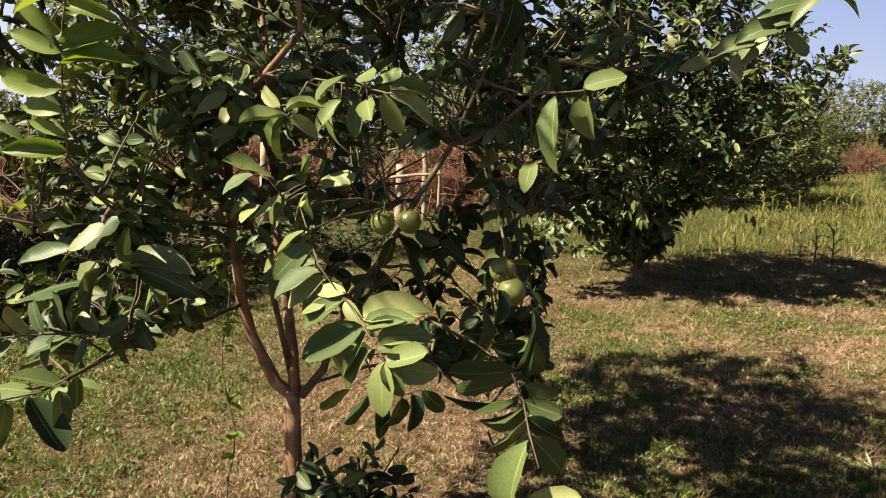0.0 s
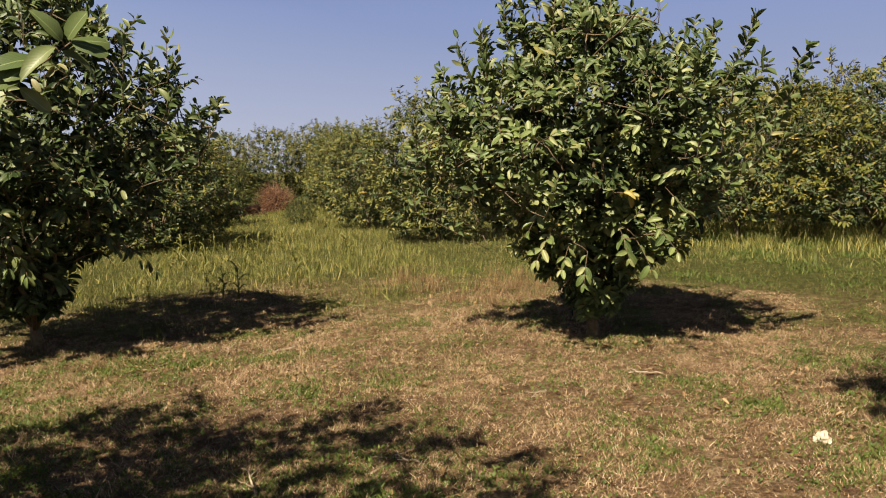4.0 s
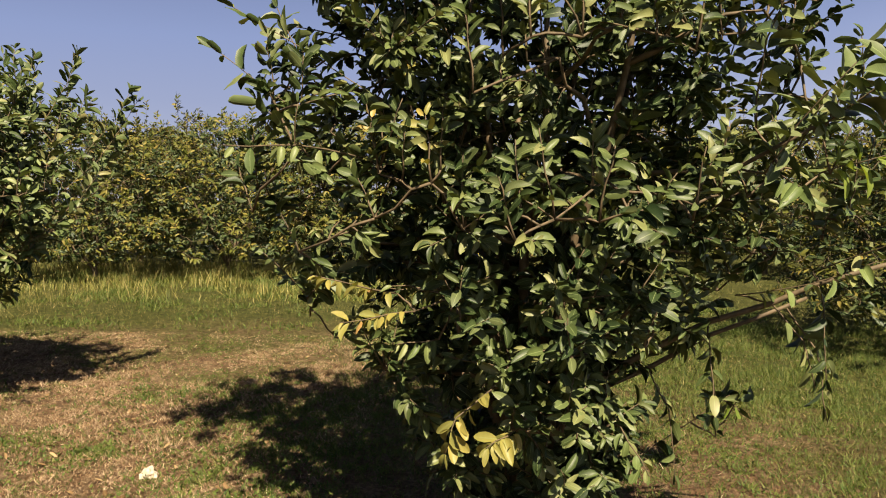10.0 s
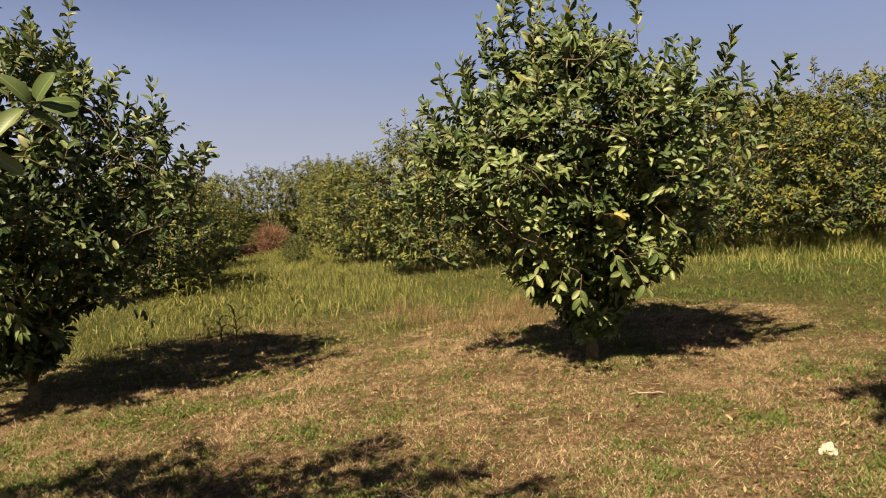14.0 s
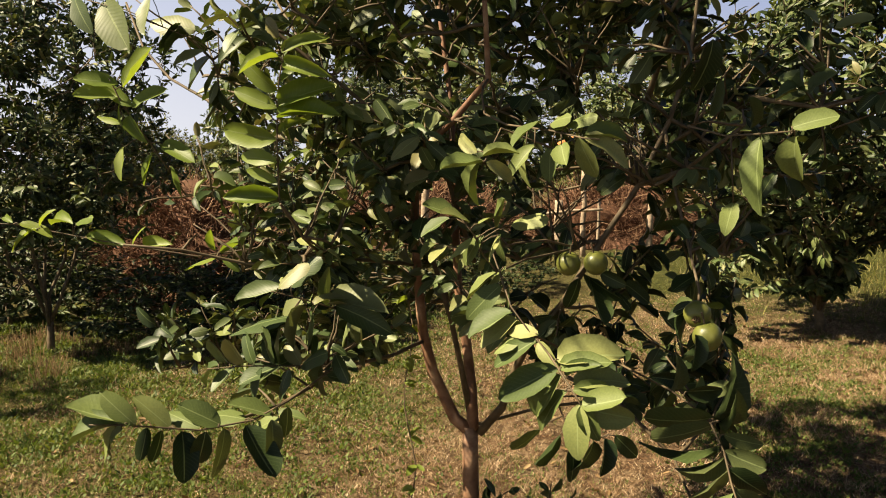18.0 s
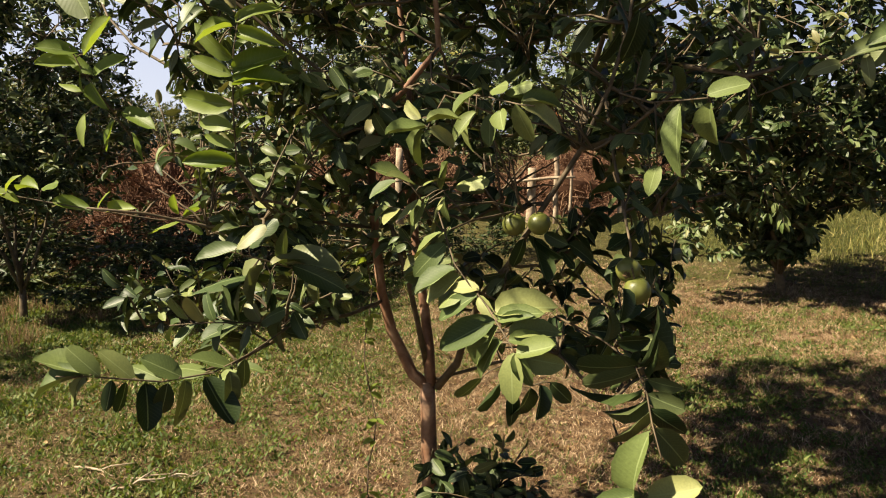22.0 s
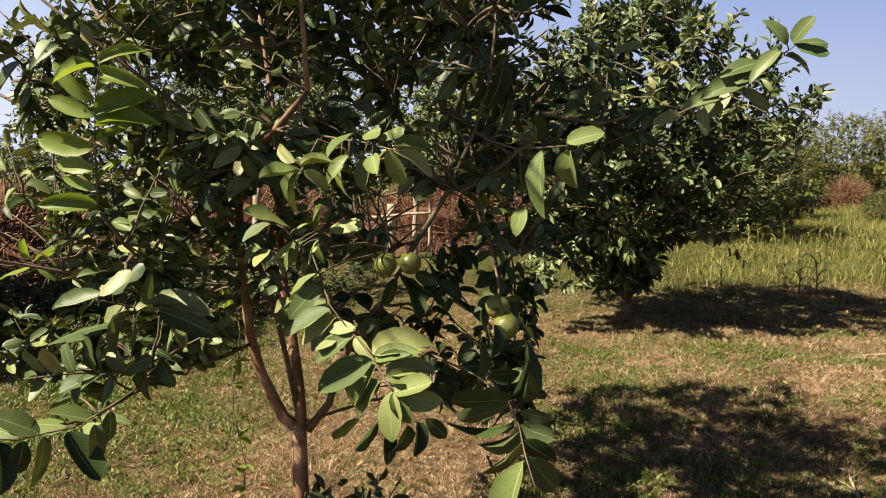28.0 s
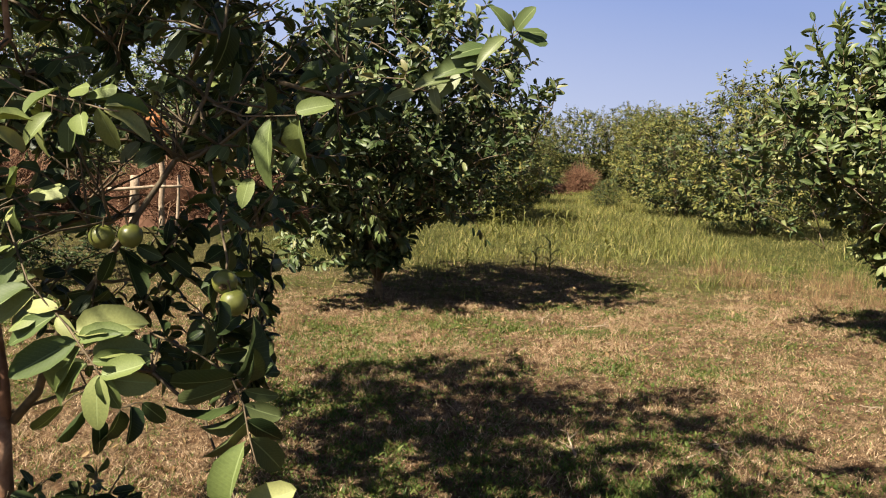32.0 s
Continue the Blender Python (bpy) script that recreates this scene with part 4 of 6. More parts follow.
a.blades("young", (-0.3, -0.8, 0.5), [(-1.138, 1.900, 1.455), (-1.161, 1.780, 1.589), (-1.209, 1.740, 1.688), (-1.224, 1.720, 1.743)], [
    (-1.207, 1.729, 1.729, -1.286, 1.686, 1.743), (-1.196, 1.735, 1.722, -1.116, 1.737, 1.790), (-1.216, 1.739, 1.700, -1.310, 1.729, 1.704),
    (-1.181, 1.744, 1.676, -1.257, 1.726, 1.734), (-1.181, 1.745, 1.673, -1.093, 1.722, 1.715), (-1.194, 1.750, 1.653, -1.159, 1.719, 1.602),
    (-1.221, 1.753, 1.636, -1.282, 1.750, 1.664), (-1.216, 1.763, 1.619, -1.225, 1.741, 1.658), (-1.231, 1.775, 1.580, -1.228, 1.745, 1.509),
    (-1.156, 1.784, 1.564, -1.194, 1.788, 1.495), (-1.134, 1.825, 1.531, -1.122, 1.817, 1.461), (-1.130, 1.783, 1.585, -1.038, 1.742, 1.554)], True)   # high young shoot
a.blades("plain", (-0.5, -0.55, 0.62), [(-1.034, 2.000, 1.804), (-1.097, 1.900, 1.855), (-1.150, 1.850, 1.880)], [
    (-1.088, 1.899, 1.876, -1.204, 1.889, 1.912), (-1.111, 1.896, 1.870, -1.168, 1.865, 1.840), (-1.116, 1.879, 1.893, -1.179, 1.871, 1.827),
    (-1.075, 1.917, 1.826, -1.135, 1.873, 1.795), (-1.072, 1.941, 1.814, -1.153, 1.959, 1.745), (-1.060, 1.983, 1.803, -1.107, 1.970, 1.736),
    (-1.081, 1.901, 1.868, -1.035, 1.913, 1.925), (-1.191, 1.874, 1.966, -1.196, 1.831, 1.880), (-1.332, 1.883, 1.957, -1.260, 1.839, 1.857),
    (-1.421, 1.889, 1.980, -1.377, 1.841, 1.895)], True)   # high outer leaves
a.blades("young", (-0.4, -0.5, 0.75), [(-1.059, 2.150, 1.290), (-1.194, 2.050, 1.276), (-1.457, 2.000, 1.324), (-1.703, 1.950, 1.377), (-1.837, 1.900, 1.386)], [
    (-1.790, 1.916, 1.401, -1.873, 1.912, 1.432), (-1.790, 1.916, 1.401, -1.770, 1.888, 1.468), (-1.804, 1.907, 1.385, -1.863, 1.871, 1.336),
    (-1.703, 1.950, 1.381, -1.756, 1.960, 1.407), (-1.684, 1.950, 1.377, -1.597, 1.955, 1.353), (-1.631, 1.956, 1.363, -1.696, 1.917, 1.337),
    (-1.622, 1.958, 1.371, -1.599, 1.944, 1.416), (-1.540, 1.988, 1.373, -1.624, 2.006, 1.399), (-1.531, 1.991, 1.376, -1.464, 1.944, 1.411),
    (-1.387, 2.006, 1.310, -1.493, 2.021, 1.332), (-1.371, 2.010, 1.309, -1.341, 1.986, 1.361), (-1.341, 2.022, 1.305, -1.272, 1.981, 1.325),
    (-1.146, 2.065, 1.291, -1.158, 2.042, 1.351), (-1.134, 2.077, 1.282, -1.058, 2.039, 1.305), (-1.140, 2.069, 1.274, -1.208, 2.022, 1.265),
    (-1.135, 2.076, 1.272, -1.086, 2.069, 1.246)], True)   # level outer shoot
a.blades("plain", (-0.5, -0.55, 0.62), [(-0.595, 1.950, 1.153), (-0.694, 1.780, 1.182), (-0.750, 1.700, 1.219), (-0.787, 1.620, 1.248)], [
    (-0.773, 1.653, 1.250, -0.865, 1.650, 1.223), (-0.766, 1.679, 1.249, -0.711, 1.663, 1.321), (-0.778, 1.632, 1.253, -0.727, 1.640, 1.314),
    (-0.706, 1.774, 1.190, -0.718, 1.726, 1.280), (-0.744, 1.702, 1.209, -0.825, 1.708, 1.170), (-0.740, 1.707, 1.201, -0.793, 1.697, 1.132),
    (-0.693, 1.779, 1.189, -0.578, 1.749, 1.166), (-0.706, 1.773, 1.193, -0.589, 1.726, 1.216), (-0.730, 1.720, 1.199, -0.673, 1.739, 1.240),
    (-0.779, 1.695, 1.176, -0.896, 1.646, 1.170), (-0.781, 1.700, 1.161, -0.872, 1.704, 1.110), (-0.734, 1.729, 1.177, -0.767, 1.731, 1.100),
    (-0.654, 1.793, 1.181, -0.693, 1.769, 1.107), (-0.639, 1.838, 1.166, -0.667, 1.823, 1.082), (-0.627, 1.900, 1.154, -0.657, 1.915, 1.058)], True)   # middle shoot
a.blades("plain", (-0.5, -0.55, 0.62), [(-0.660, 1.850, 1.091), (-0.747, 1.750, 1.047), (-0.807, 1.680, 1.063), (-0.856, 1.600, 1.081), (-0.916, 1.550, 1.085)], [
    (-0.900, 1.574, 1.090, -0.965, 1.588, 1.058), (-0.889, 1.596, 1.090, -0.902, 1.583, 1.127), (-0.872, 1.602, 1.080, -0.912, 1.555, 1.055),
    (-0.857, 1.601, 1.085, -0.872, 1.581, 1.146), (-0.839, 1.623, 1.080, -0.867, 1.623, 1.140), (-0.817, 1.678, 1.067, -0.842, 1.638, 1.148),
    (-0.807, 1.680, 1.061, -0.868, 1.633, 1.041), (-0.799, 1.680, 1.067, -0.816, 1.679, 1.162), (-0.768, 1.729, 1.056, -0.803, 1.740, 1.102),
    (-0.769, 1.729, 1.050, -0.713, 1.691, 1.100), (-0.783, 1.692, 1.054, -0.797, 1.643, 1.006), (-0.747, 1.749, 1.052, -0.752, 1.740, 1.115),
    (-0.717, 1.748, 1.056, -0.744, 1.753, 0.983), (-0.696, 1.773, 1.071, -0.658, 1.738, 1.018), (-0.832, 1.655, 1.064, -0.850, 1.639, 0.997)], True)   # lower middle shoot
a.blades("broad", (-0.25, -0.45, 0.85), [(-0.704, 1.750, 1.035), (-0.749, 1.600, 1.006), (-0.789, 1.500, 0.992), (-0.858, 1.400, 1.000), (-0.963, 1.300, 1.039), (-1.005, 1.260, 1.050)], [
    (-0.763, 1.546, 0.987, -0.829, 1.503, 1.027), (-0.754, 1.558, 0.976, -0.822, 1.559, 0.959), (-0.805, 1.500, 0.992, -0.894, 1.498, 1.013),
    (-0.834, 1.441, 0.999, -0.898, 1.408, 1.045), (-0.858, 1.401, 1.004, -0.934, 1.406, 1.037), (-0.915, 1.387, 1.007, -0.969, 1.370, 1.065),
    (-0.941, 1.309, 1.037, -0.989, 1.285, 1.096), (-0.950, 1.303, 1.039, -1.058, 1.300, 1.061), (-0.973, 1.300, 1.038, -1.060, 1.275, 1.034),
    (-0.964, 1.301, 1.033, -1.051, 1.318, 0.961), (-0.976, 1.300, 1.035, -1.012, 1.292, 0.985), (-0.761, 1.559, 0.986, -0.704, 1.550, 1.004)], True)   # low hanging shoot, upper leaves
# leaves on the underside take a darkened colour that stands in for shade
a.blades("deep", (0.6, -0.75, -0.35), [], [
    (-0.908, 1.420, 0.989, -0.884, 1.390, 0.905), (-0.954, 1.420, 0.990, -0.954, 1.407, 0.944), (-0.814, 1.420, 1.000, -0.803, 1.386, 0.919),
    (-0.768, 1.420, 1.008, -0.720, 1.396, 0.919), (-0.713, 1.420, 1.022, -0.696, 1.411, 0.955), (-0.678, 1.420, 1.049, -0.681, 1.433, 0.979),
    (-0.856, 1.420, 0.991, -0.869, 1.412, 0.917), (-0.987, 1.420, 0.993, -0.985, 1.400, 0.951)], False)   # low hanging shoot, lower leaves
a.blades("broad", (-0.5, -0.55, 0.62), [(-0.291, 1.700, 1.285), (-0.308, 1.600, 1.334), (-0.318, 1.550, 1.379), (-0.332, 1.530, 1.404)], [
    (-0.369, 1.549, 1.414, -0.423, 1.536, 1.385), (-0.357, 1.546, 1.422, -0.405, 1.536, 1.438), (-0.327, 1.535, 1.407, -0.365, 1.487, 1.433),
    (-0.276, 1.584, 1.376, -0.292, 1.546, 1.349), (-0.324, 1.554, 1.373, -0.373, 1.552, 1.344), (-0.302, 1.562, 1.378, -0.349, 1.570, 1.331),
    (-0.275, 1.576, 1.394, -0.252, 1.547, 1.439), (-0.271, 1.586, 1.379, -0.277, 1.598, 1.341), (-0.312, 1.549, 1.402, -0.268, 1.550, 1.428),
    (-0.248, 1.587, 1.399, -0.188, 1.551, 1.423)], True)   # inner rosette
a.blades("broad", (-0.5, -0.55, 0.62), [(-0.271, 1.620, 1.595), (-0.280, 1.540, 1.553), (-0.289, 1.500, 1.526)], [
    (-0.292, 1.503, 1.526, -0.360, 1.468, 1.510), (-0.298, 1.506, 1.525, -0.329, 1.520, 1.461), (-0.287, 1.504, 1.525, -0.245, 1.511, 1.495),
    (-0.306, 1.525, 1.545, -0.350, 1.539, 1.571), (-0.293, 1.513, 1.536, -0.240, 1.512, 1.556)], True)   # upper rosette
a.blades("broad", (-0.5, -0.55, 0.62), [(-0.323, 1.750, 1.634), (-0.262, 1.640, 1.603), (-0.166, 1.560, 1.585), (-0.101, 1.500, 1.567), (-0.071, 1.480, 1.563)], [
    (-0.218, 1.601, 1.550, -0.231, 1.591, 1.491), (-0.198, 1.580, 1.557, -0.245, 1.549, 1.517), (-0.166, 1.558, 1.552, -0.168, 1.550, 1.503),
    (-0.144, 1.542, 1.557, -0.136, 1.498, 1.514), (-0.111, 1.505, 1.568, -0.081, 1.523, 1.501), (-0.101, 1.500, 1.567, -0.023, 1.486, 1.547),
    (-0.099, 1.501, 1.572, -0.025, 1.513, 1.575), (-0.133, 1.538, 1.593, -0.091, 1.495, 1.616), (-0.186, 1.572, 1.604, -0.231, 1.528, 1.571),
    (-0.166, 1.561, 1.598, -0.140, 1.512, 1.615)], True)   # level inner shoot
a.blades("broad", (-0.5, -0.55, 0.62), [(-0.298, 1.660, 1.339), (-0.274, 1.600, 1.298), (-0.246, 1.550, 1.236), (-0.188, 1.500, 1.173)], [
    (-0.280, 1.601, 1.296, -0.348, 1.615, 1.245), (-0.271, 1.592, 1.273, -0.334, 1.560, 1.219), (-0.255, 1.584, 1.271, -0.270, 1.595, 1.218),
    (-0.244, 1.552, 1.224, -0.316, 1.553, 1.174), (-0.233, 1.549, 1.211, -0.302, 1.548, 1.161), (-0.220, 1.524, 1.184, -0.271, 1.510, 1.161),
    (-0.190, 1.502, 1.179, -0.276, 1.518, 1.124), (-0.188, 1.507, 1.189, -0.246, 1.521, 1.198), (-0.188, 1.500, 1.173, -0.162, 1.456, 1.152),
    (-0.262, 1.605, 1.309, -0.311, 1.610, 1.273)], True)   # drooping inner shoot
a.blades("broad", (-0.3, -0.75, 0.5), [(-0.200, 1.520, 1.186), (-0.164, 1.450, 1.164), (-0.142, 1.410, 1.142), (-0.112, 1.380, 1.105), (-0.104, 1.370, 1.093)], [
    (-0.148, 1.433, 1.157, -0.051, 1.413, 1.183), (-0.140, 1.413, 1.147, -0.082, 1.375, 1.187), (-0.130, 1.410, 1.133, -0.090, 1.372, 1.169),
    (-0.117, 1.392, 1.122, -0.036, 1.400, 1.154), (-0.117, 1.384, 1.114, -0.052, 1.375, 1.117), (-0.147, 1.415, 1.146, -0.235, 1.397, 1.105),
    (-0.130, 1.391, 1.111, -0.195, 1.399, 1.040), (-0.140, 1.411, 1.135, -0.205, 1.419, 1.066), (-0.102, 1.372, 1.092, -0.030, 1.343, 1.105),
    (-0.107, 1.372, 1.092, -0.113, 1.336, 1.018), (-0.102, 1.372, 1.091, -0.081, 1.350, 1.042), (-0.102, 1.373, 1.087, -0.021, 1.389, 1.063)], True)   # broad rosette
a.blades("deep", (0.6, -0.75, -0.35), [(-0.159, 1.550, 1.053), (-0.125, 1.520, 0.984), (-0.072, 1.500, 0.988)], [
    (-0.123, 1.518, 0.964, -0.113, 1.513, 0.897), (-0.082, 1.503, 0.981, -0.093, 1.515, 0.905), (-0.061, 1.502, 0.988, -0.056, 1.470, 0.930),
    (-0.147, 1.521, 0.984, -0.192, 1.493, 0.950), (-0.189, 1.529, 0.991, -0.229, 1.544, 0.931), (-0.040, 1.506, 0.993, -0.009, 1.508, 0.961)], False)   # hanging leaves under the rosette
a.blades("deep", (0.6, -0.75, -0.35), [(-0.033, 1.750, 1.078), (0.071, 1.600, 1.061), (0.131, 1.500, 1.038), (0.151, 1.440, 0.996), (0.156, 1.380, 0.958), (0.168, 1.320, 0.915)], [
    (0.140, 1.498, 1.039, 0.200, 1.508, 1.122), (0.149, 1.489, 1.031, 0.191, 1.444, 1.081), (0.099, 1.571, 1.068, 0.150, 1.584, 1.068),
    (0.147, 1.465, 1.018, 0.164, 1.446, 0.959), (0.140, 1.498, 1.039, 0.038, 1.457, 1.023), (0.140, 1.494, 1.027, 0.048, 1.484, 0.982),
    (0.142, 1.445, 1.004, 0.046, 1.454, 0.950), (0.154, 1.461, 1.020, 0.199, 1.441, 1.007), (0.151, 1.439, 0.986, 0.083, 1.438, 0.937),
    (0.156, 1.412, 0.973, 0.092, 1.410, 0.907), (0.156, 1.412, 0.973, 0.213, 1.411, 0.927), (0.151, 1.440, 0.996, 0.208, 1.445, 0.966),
    (0.071, 1.600, 1.061, 0.101, 1.595, 1.120), (0.161, 1.383, 0.947, 0.219, 1.400, 0.883), (0.161, 1.382, 0.937, 0.101, 1.339, 0.891)], False)   # low shoot, shade put into the leaf colour
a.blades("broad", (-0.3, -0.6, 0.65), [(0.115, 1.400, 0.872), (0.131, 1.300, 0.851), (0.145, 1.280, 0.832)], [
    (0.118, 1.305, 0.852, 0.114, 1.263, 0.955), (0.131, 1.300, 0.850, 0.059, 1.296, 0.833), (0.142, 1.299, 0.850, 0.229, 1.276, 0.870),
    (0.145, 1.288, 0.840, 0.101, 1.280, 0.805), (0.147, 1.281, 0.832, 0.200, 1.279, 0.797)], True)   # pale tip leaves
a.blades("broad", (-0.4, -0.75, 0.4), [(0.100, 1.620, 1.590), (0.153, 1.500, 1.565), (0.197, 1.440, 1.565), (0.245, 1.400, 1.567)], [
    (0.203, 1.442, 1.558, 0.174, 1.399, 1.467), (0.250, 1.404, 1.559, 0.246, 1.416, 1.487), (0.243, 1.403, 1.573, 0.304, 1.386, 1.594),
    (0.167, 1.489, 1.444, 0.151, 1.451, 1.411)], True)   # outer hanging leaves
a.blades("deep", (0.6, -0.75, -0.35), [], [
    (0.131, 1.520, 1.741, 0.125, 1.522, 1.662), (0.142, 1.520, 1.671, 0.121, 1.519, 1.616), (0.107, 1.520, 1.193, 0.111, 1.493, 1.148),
    (0.193, 1.520, 1.636, 0.215, 1.537, 1.581), (0.093, 1.520, 1.702, 0.070, 1.529, 1.664)], False)   # hanging leaves, shade put into their colour
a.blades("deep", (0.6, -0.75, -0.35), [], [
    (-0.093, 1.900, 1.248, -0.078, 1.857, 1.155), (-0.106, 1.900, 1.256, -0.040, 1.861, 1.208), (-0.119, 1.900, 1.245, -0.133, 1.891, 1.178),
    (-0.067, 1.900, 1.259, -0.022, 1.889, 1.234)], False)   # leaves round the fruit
a.blades("plain", (-0.2, -0.75, 0.6), [(0.425, 1.850, 1.585), (0.517, 1.750, 1.625), (0.615, 1.650, 1.674), (0.695, 1.600, 1.724), (0.753, 1.550, 1.774)], [
    (0.754, 1.550, 1.774, 0.818, 1.552, 1.791), (0.754, 1.550, 1.774, 0.794, 1.525, 1.768), (0.748, 1.552, 1.780, 0.762, 1.522, 1.814),
    (0.737, 1.557, 1.776, 0.711, 1.540, 1.806), (0.728, 1.571, 1.765, 0.670, 1.541, 1.728), (0.710, 1.598, 1.745, 0.627, 1.582, 1.741),
    (0.696, 1.601, 1.734, 0.654, 1.575, 1.713), (0.739, 1.568, 1.754, 0.777, 1.563, 1.746), (0.672, 1.612, 1.705, 0.592, 1.590, 1.695),
    (0.653, 1.642, 1.683, 0.591, 1.650, 1.641), (0.673, 1.620, 1.692, 0.704, 1.627, 1.660), (0.628, 1.650, 1.673, 0.558, 1.640, 1.669),
    (0.591, 1.661, 1.658, 0.597, 1.643, 1.609), (0.563, 1.710, 1.645, 0.505, 1.685, 1.632)], False)   # high outer rosette
# limbs and fruit are kept clear of foliage towards sun and camera too
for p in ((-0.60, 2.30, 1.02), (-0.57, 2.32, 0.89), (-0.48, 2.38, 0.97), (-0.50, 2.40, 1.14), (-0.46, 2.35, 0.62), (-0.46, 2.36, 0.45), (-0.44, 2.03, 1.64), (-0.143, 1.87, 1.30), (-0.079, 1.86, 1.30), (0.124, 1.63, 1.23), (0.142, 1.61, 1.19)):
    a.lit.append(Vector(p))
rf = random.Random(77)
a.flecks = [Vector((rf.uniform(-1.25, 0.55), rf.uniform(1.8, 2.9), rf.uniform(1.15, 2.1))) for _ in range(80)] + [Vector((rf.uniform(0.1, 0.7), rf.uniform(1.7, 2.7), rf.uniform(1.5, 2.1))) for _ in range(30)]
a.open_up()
a.done(MATS, ONES, (-0.1, 0.0, 1.4), 290)


def climber():
    """A thin yellow-green vine hanging beside the left stem."""
    root = tagged(new("vine"), "thin yellow-green vine hanging beside the stems", "vine")
    root.matrix_basis = pose(-0.64, 2.28, 0)
    r = random.Random(5)
    pts = [Vector((0.02 * math.sin(i * 1.3), 0.015 * math.cos(i * 1.7), 1.12 - 0.085 * i)) for i in range(13)]
    v, f = [], []
    tube(v, f, pts, [0.0025] * 13, 5)
    put(mesh_object("stem", v, f, M_twig), root)
    for p in pts:
        for _ in range(2):
            w = Vector((r.gauss(0, 1), r.gauss(0, 1), r.gauss(-0.3, 0.5)))
            tv, tf, tuv = LEAVES[r.randrange(6)]
            rot = frames(np.array([tuple(w)]), np.array([(r.gauss(0, 0.5), -0.6, 0.6)])) * r.uniform(0.03, 0.055)
            put(block_mesh("leaf", tv, tf, tuv, rot, np.array([tuple(p)]), M_leaf_young), root)


climber()


def guava_fruit(x, y, z, r, lean):
    """Round green guava with the dry crown of sepals at its lower end and a short stalk."""
    bm = bmesh.new()
    bmesh.ops.create_uvsphere(bm, u_segments=20, v_segments=14, radius=r)
    for v in bm.verts:
        h = v.co.z / r
        k = 1.0 + 0.03 * math.sin(5 * math.atan2(v.co.y, v.co.x)) * (1 - abs(h))
        v.co.x, v.co.y = v.co.x * k, v.co.y * k
        if h < -0.93:
            v.co.z += 0.10 * r
        if h > 0.93:
            v.co.z -= 0.06 * r
    for f in bm.faces:
        f.smooth = True
    ob = part("fruit", bm, M_fruit, a.root, "unripe green guava fruit")
    ob.matrix_basis = Matrix.Translation(Vector((x, y, z)) - a.base) @ pose(0, 0, 0, lean[0], lean[1], 0)
    bm = bmesh.new()
    for i in range(5):
        m = pose(0, 0, 0, 0, 0, 72 * i) @ pose(r * 0.16, 0, -r * 0.97, 0, 40, 0)
        bmesh.ops.create_cone(bm, cap_ends=True, segments=5, radius1=r * 0.14, radius2=r * 0.03, depth=r * 0.26, matrix=m @ pose(0, 0, 0, 180, 0, 0))
    part("calyx", bm, M_calyx, ob, "dry brown calyx")
    bm = bmesh.new()
    bmesh.ops.create_cone(bm, cap_ends=True, segments=6, radius1=r * 0.07, radius2=r * 0.09, depth=r * 0.9, matrix=pose(0, 0, r * 1.35))
    part("stalk", bm, M_twig, ob)


guava_fruit(-0.143, 1.870, 1.284, 0.0290, (20, 10))
guava_fruit(-0.079, 1.862, 1.287, 0.0285, (15, -12))
guava_fruit(0.124, 1.630, 1.212, 0.0275, (-70, 30))
guava_fruit(0.142, 1.610, 1.170, 0.0295, (8, -14))


# ---- other trees ----
c = guava("bushy guava tree with olive leaves standing in the clearing", (5.68, 4.45, 0), 11, 3.0, 1.58, 0.26, stems=8, shoots=1450, size=0.102, rise=0.95, mat="olive", tops="plain", spikes=40, table=CUP, inner=0.45, dark=0.15, core=420, maker=Fruiting, finish=False)
c.spray([(4.933, 4.662, 2.374), (4.898, 4.695, 2.686), (4.883, 4.709, 2.952)], 12, 0.105, "plain", droop=0.08, spread=42)
c.spray([(4.918, 4.686, 2.246), (4.963, 4.734, 2.611), (4.893, 4.695, 2.835)], 11, 0.105, "plain", droop=0.1, spread=45)
c.spray([(5.082, 4.657, 2.526), (5.083, 4.656, 2.844), (5.084, 4.655, 3.114)], 12, 0.105, "plain", droop=0.08, spread=42)
c.spray([(5.081, 4.641, 2.468), (4.999, 4.701, 2.713), (5.081, 4.613, 3.011)], 11, 0.105, "plain", droop=0.1, spread=45)
c.spray([(5.172, 4.423, 2.605), (5.173, 4.423, 2.918), (5.173, 4.423, 3.184)], 12, 0.105, "plain", droop=0.08, spread=42)
c.spray([(5.203, 4.448, 2.49), (5.154, 4.39, 2.828), (5.236, 4.343, 3.094)], 11, 0.105, "plain", droop=0.1, spread=45)
c.spray([(4.784, 4.664, 2.048), (4.713, 4.728, 2.357), (4.682, 4.756, 2.619)], 12, 0.105, "plain", droop=0.08, spread=42)
c.spray([(4.781, 4.749, 1.956), (4.683, 4.691, 2.261), (4.767, 4.804, 2.539)], 11, 0.105, "plain", droop=0.1, spread=45)
c.spray([(4.757, 4.689, 1.981), (4.612, 4.816, 2.287), (4.547, 4.870, 2.548)], 12, 0.105, "plain", droop=0.08, spread=42)
c.spray([(4.775, 4.61, 1.857), (4.598, 4.729, 2.178), (4.57, 4.927, 2.454)], 11, 0.105, "plain", droop=0.1, spread=45)
c.spray([(4.626, 4.672, 1.774), (4.446, 4.825, 2.077), (4.365, 4.890, 2.334)], 12, 0.105, "plain", droop=0.08, spread=42)
c.spray([(4.683, 4.654, 1.696), (4.532, 4.755, 2.015), (4.381, 4.97, 2.258)], 11, 0.105, "plain", droop=0.1, spread=45)
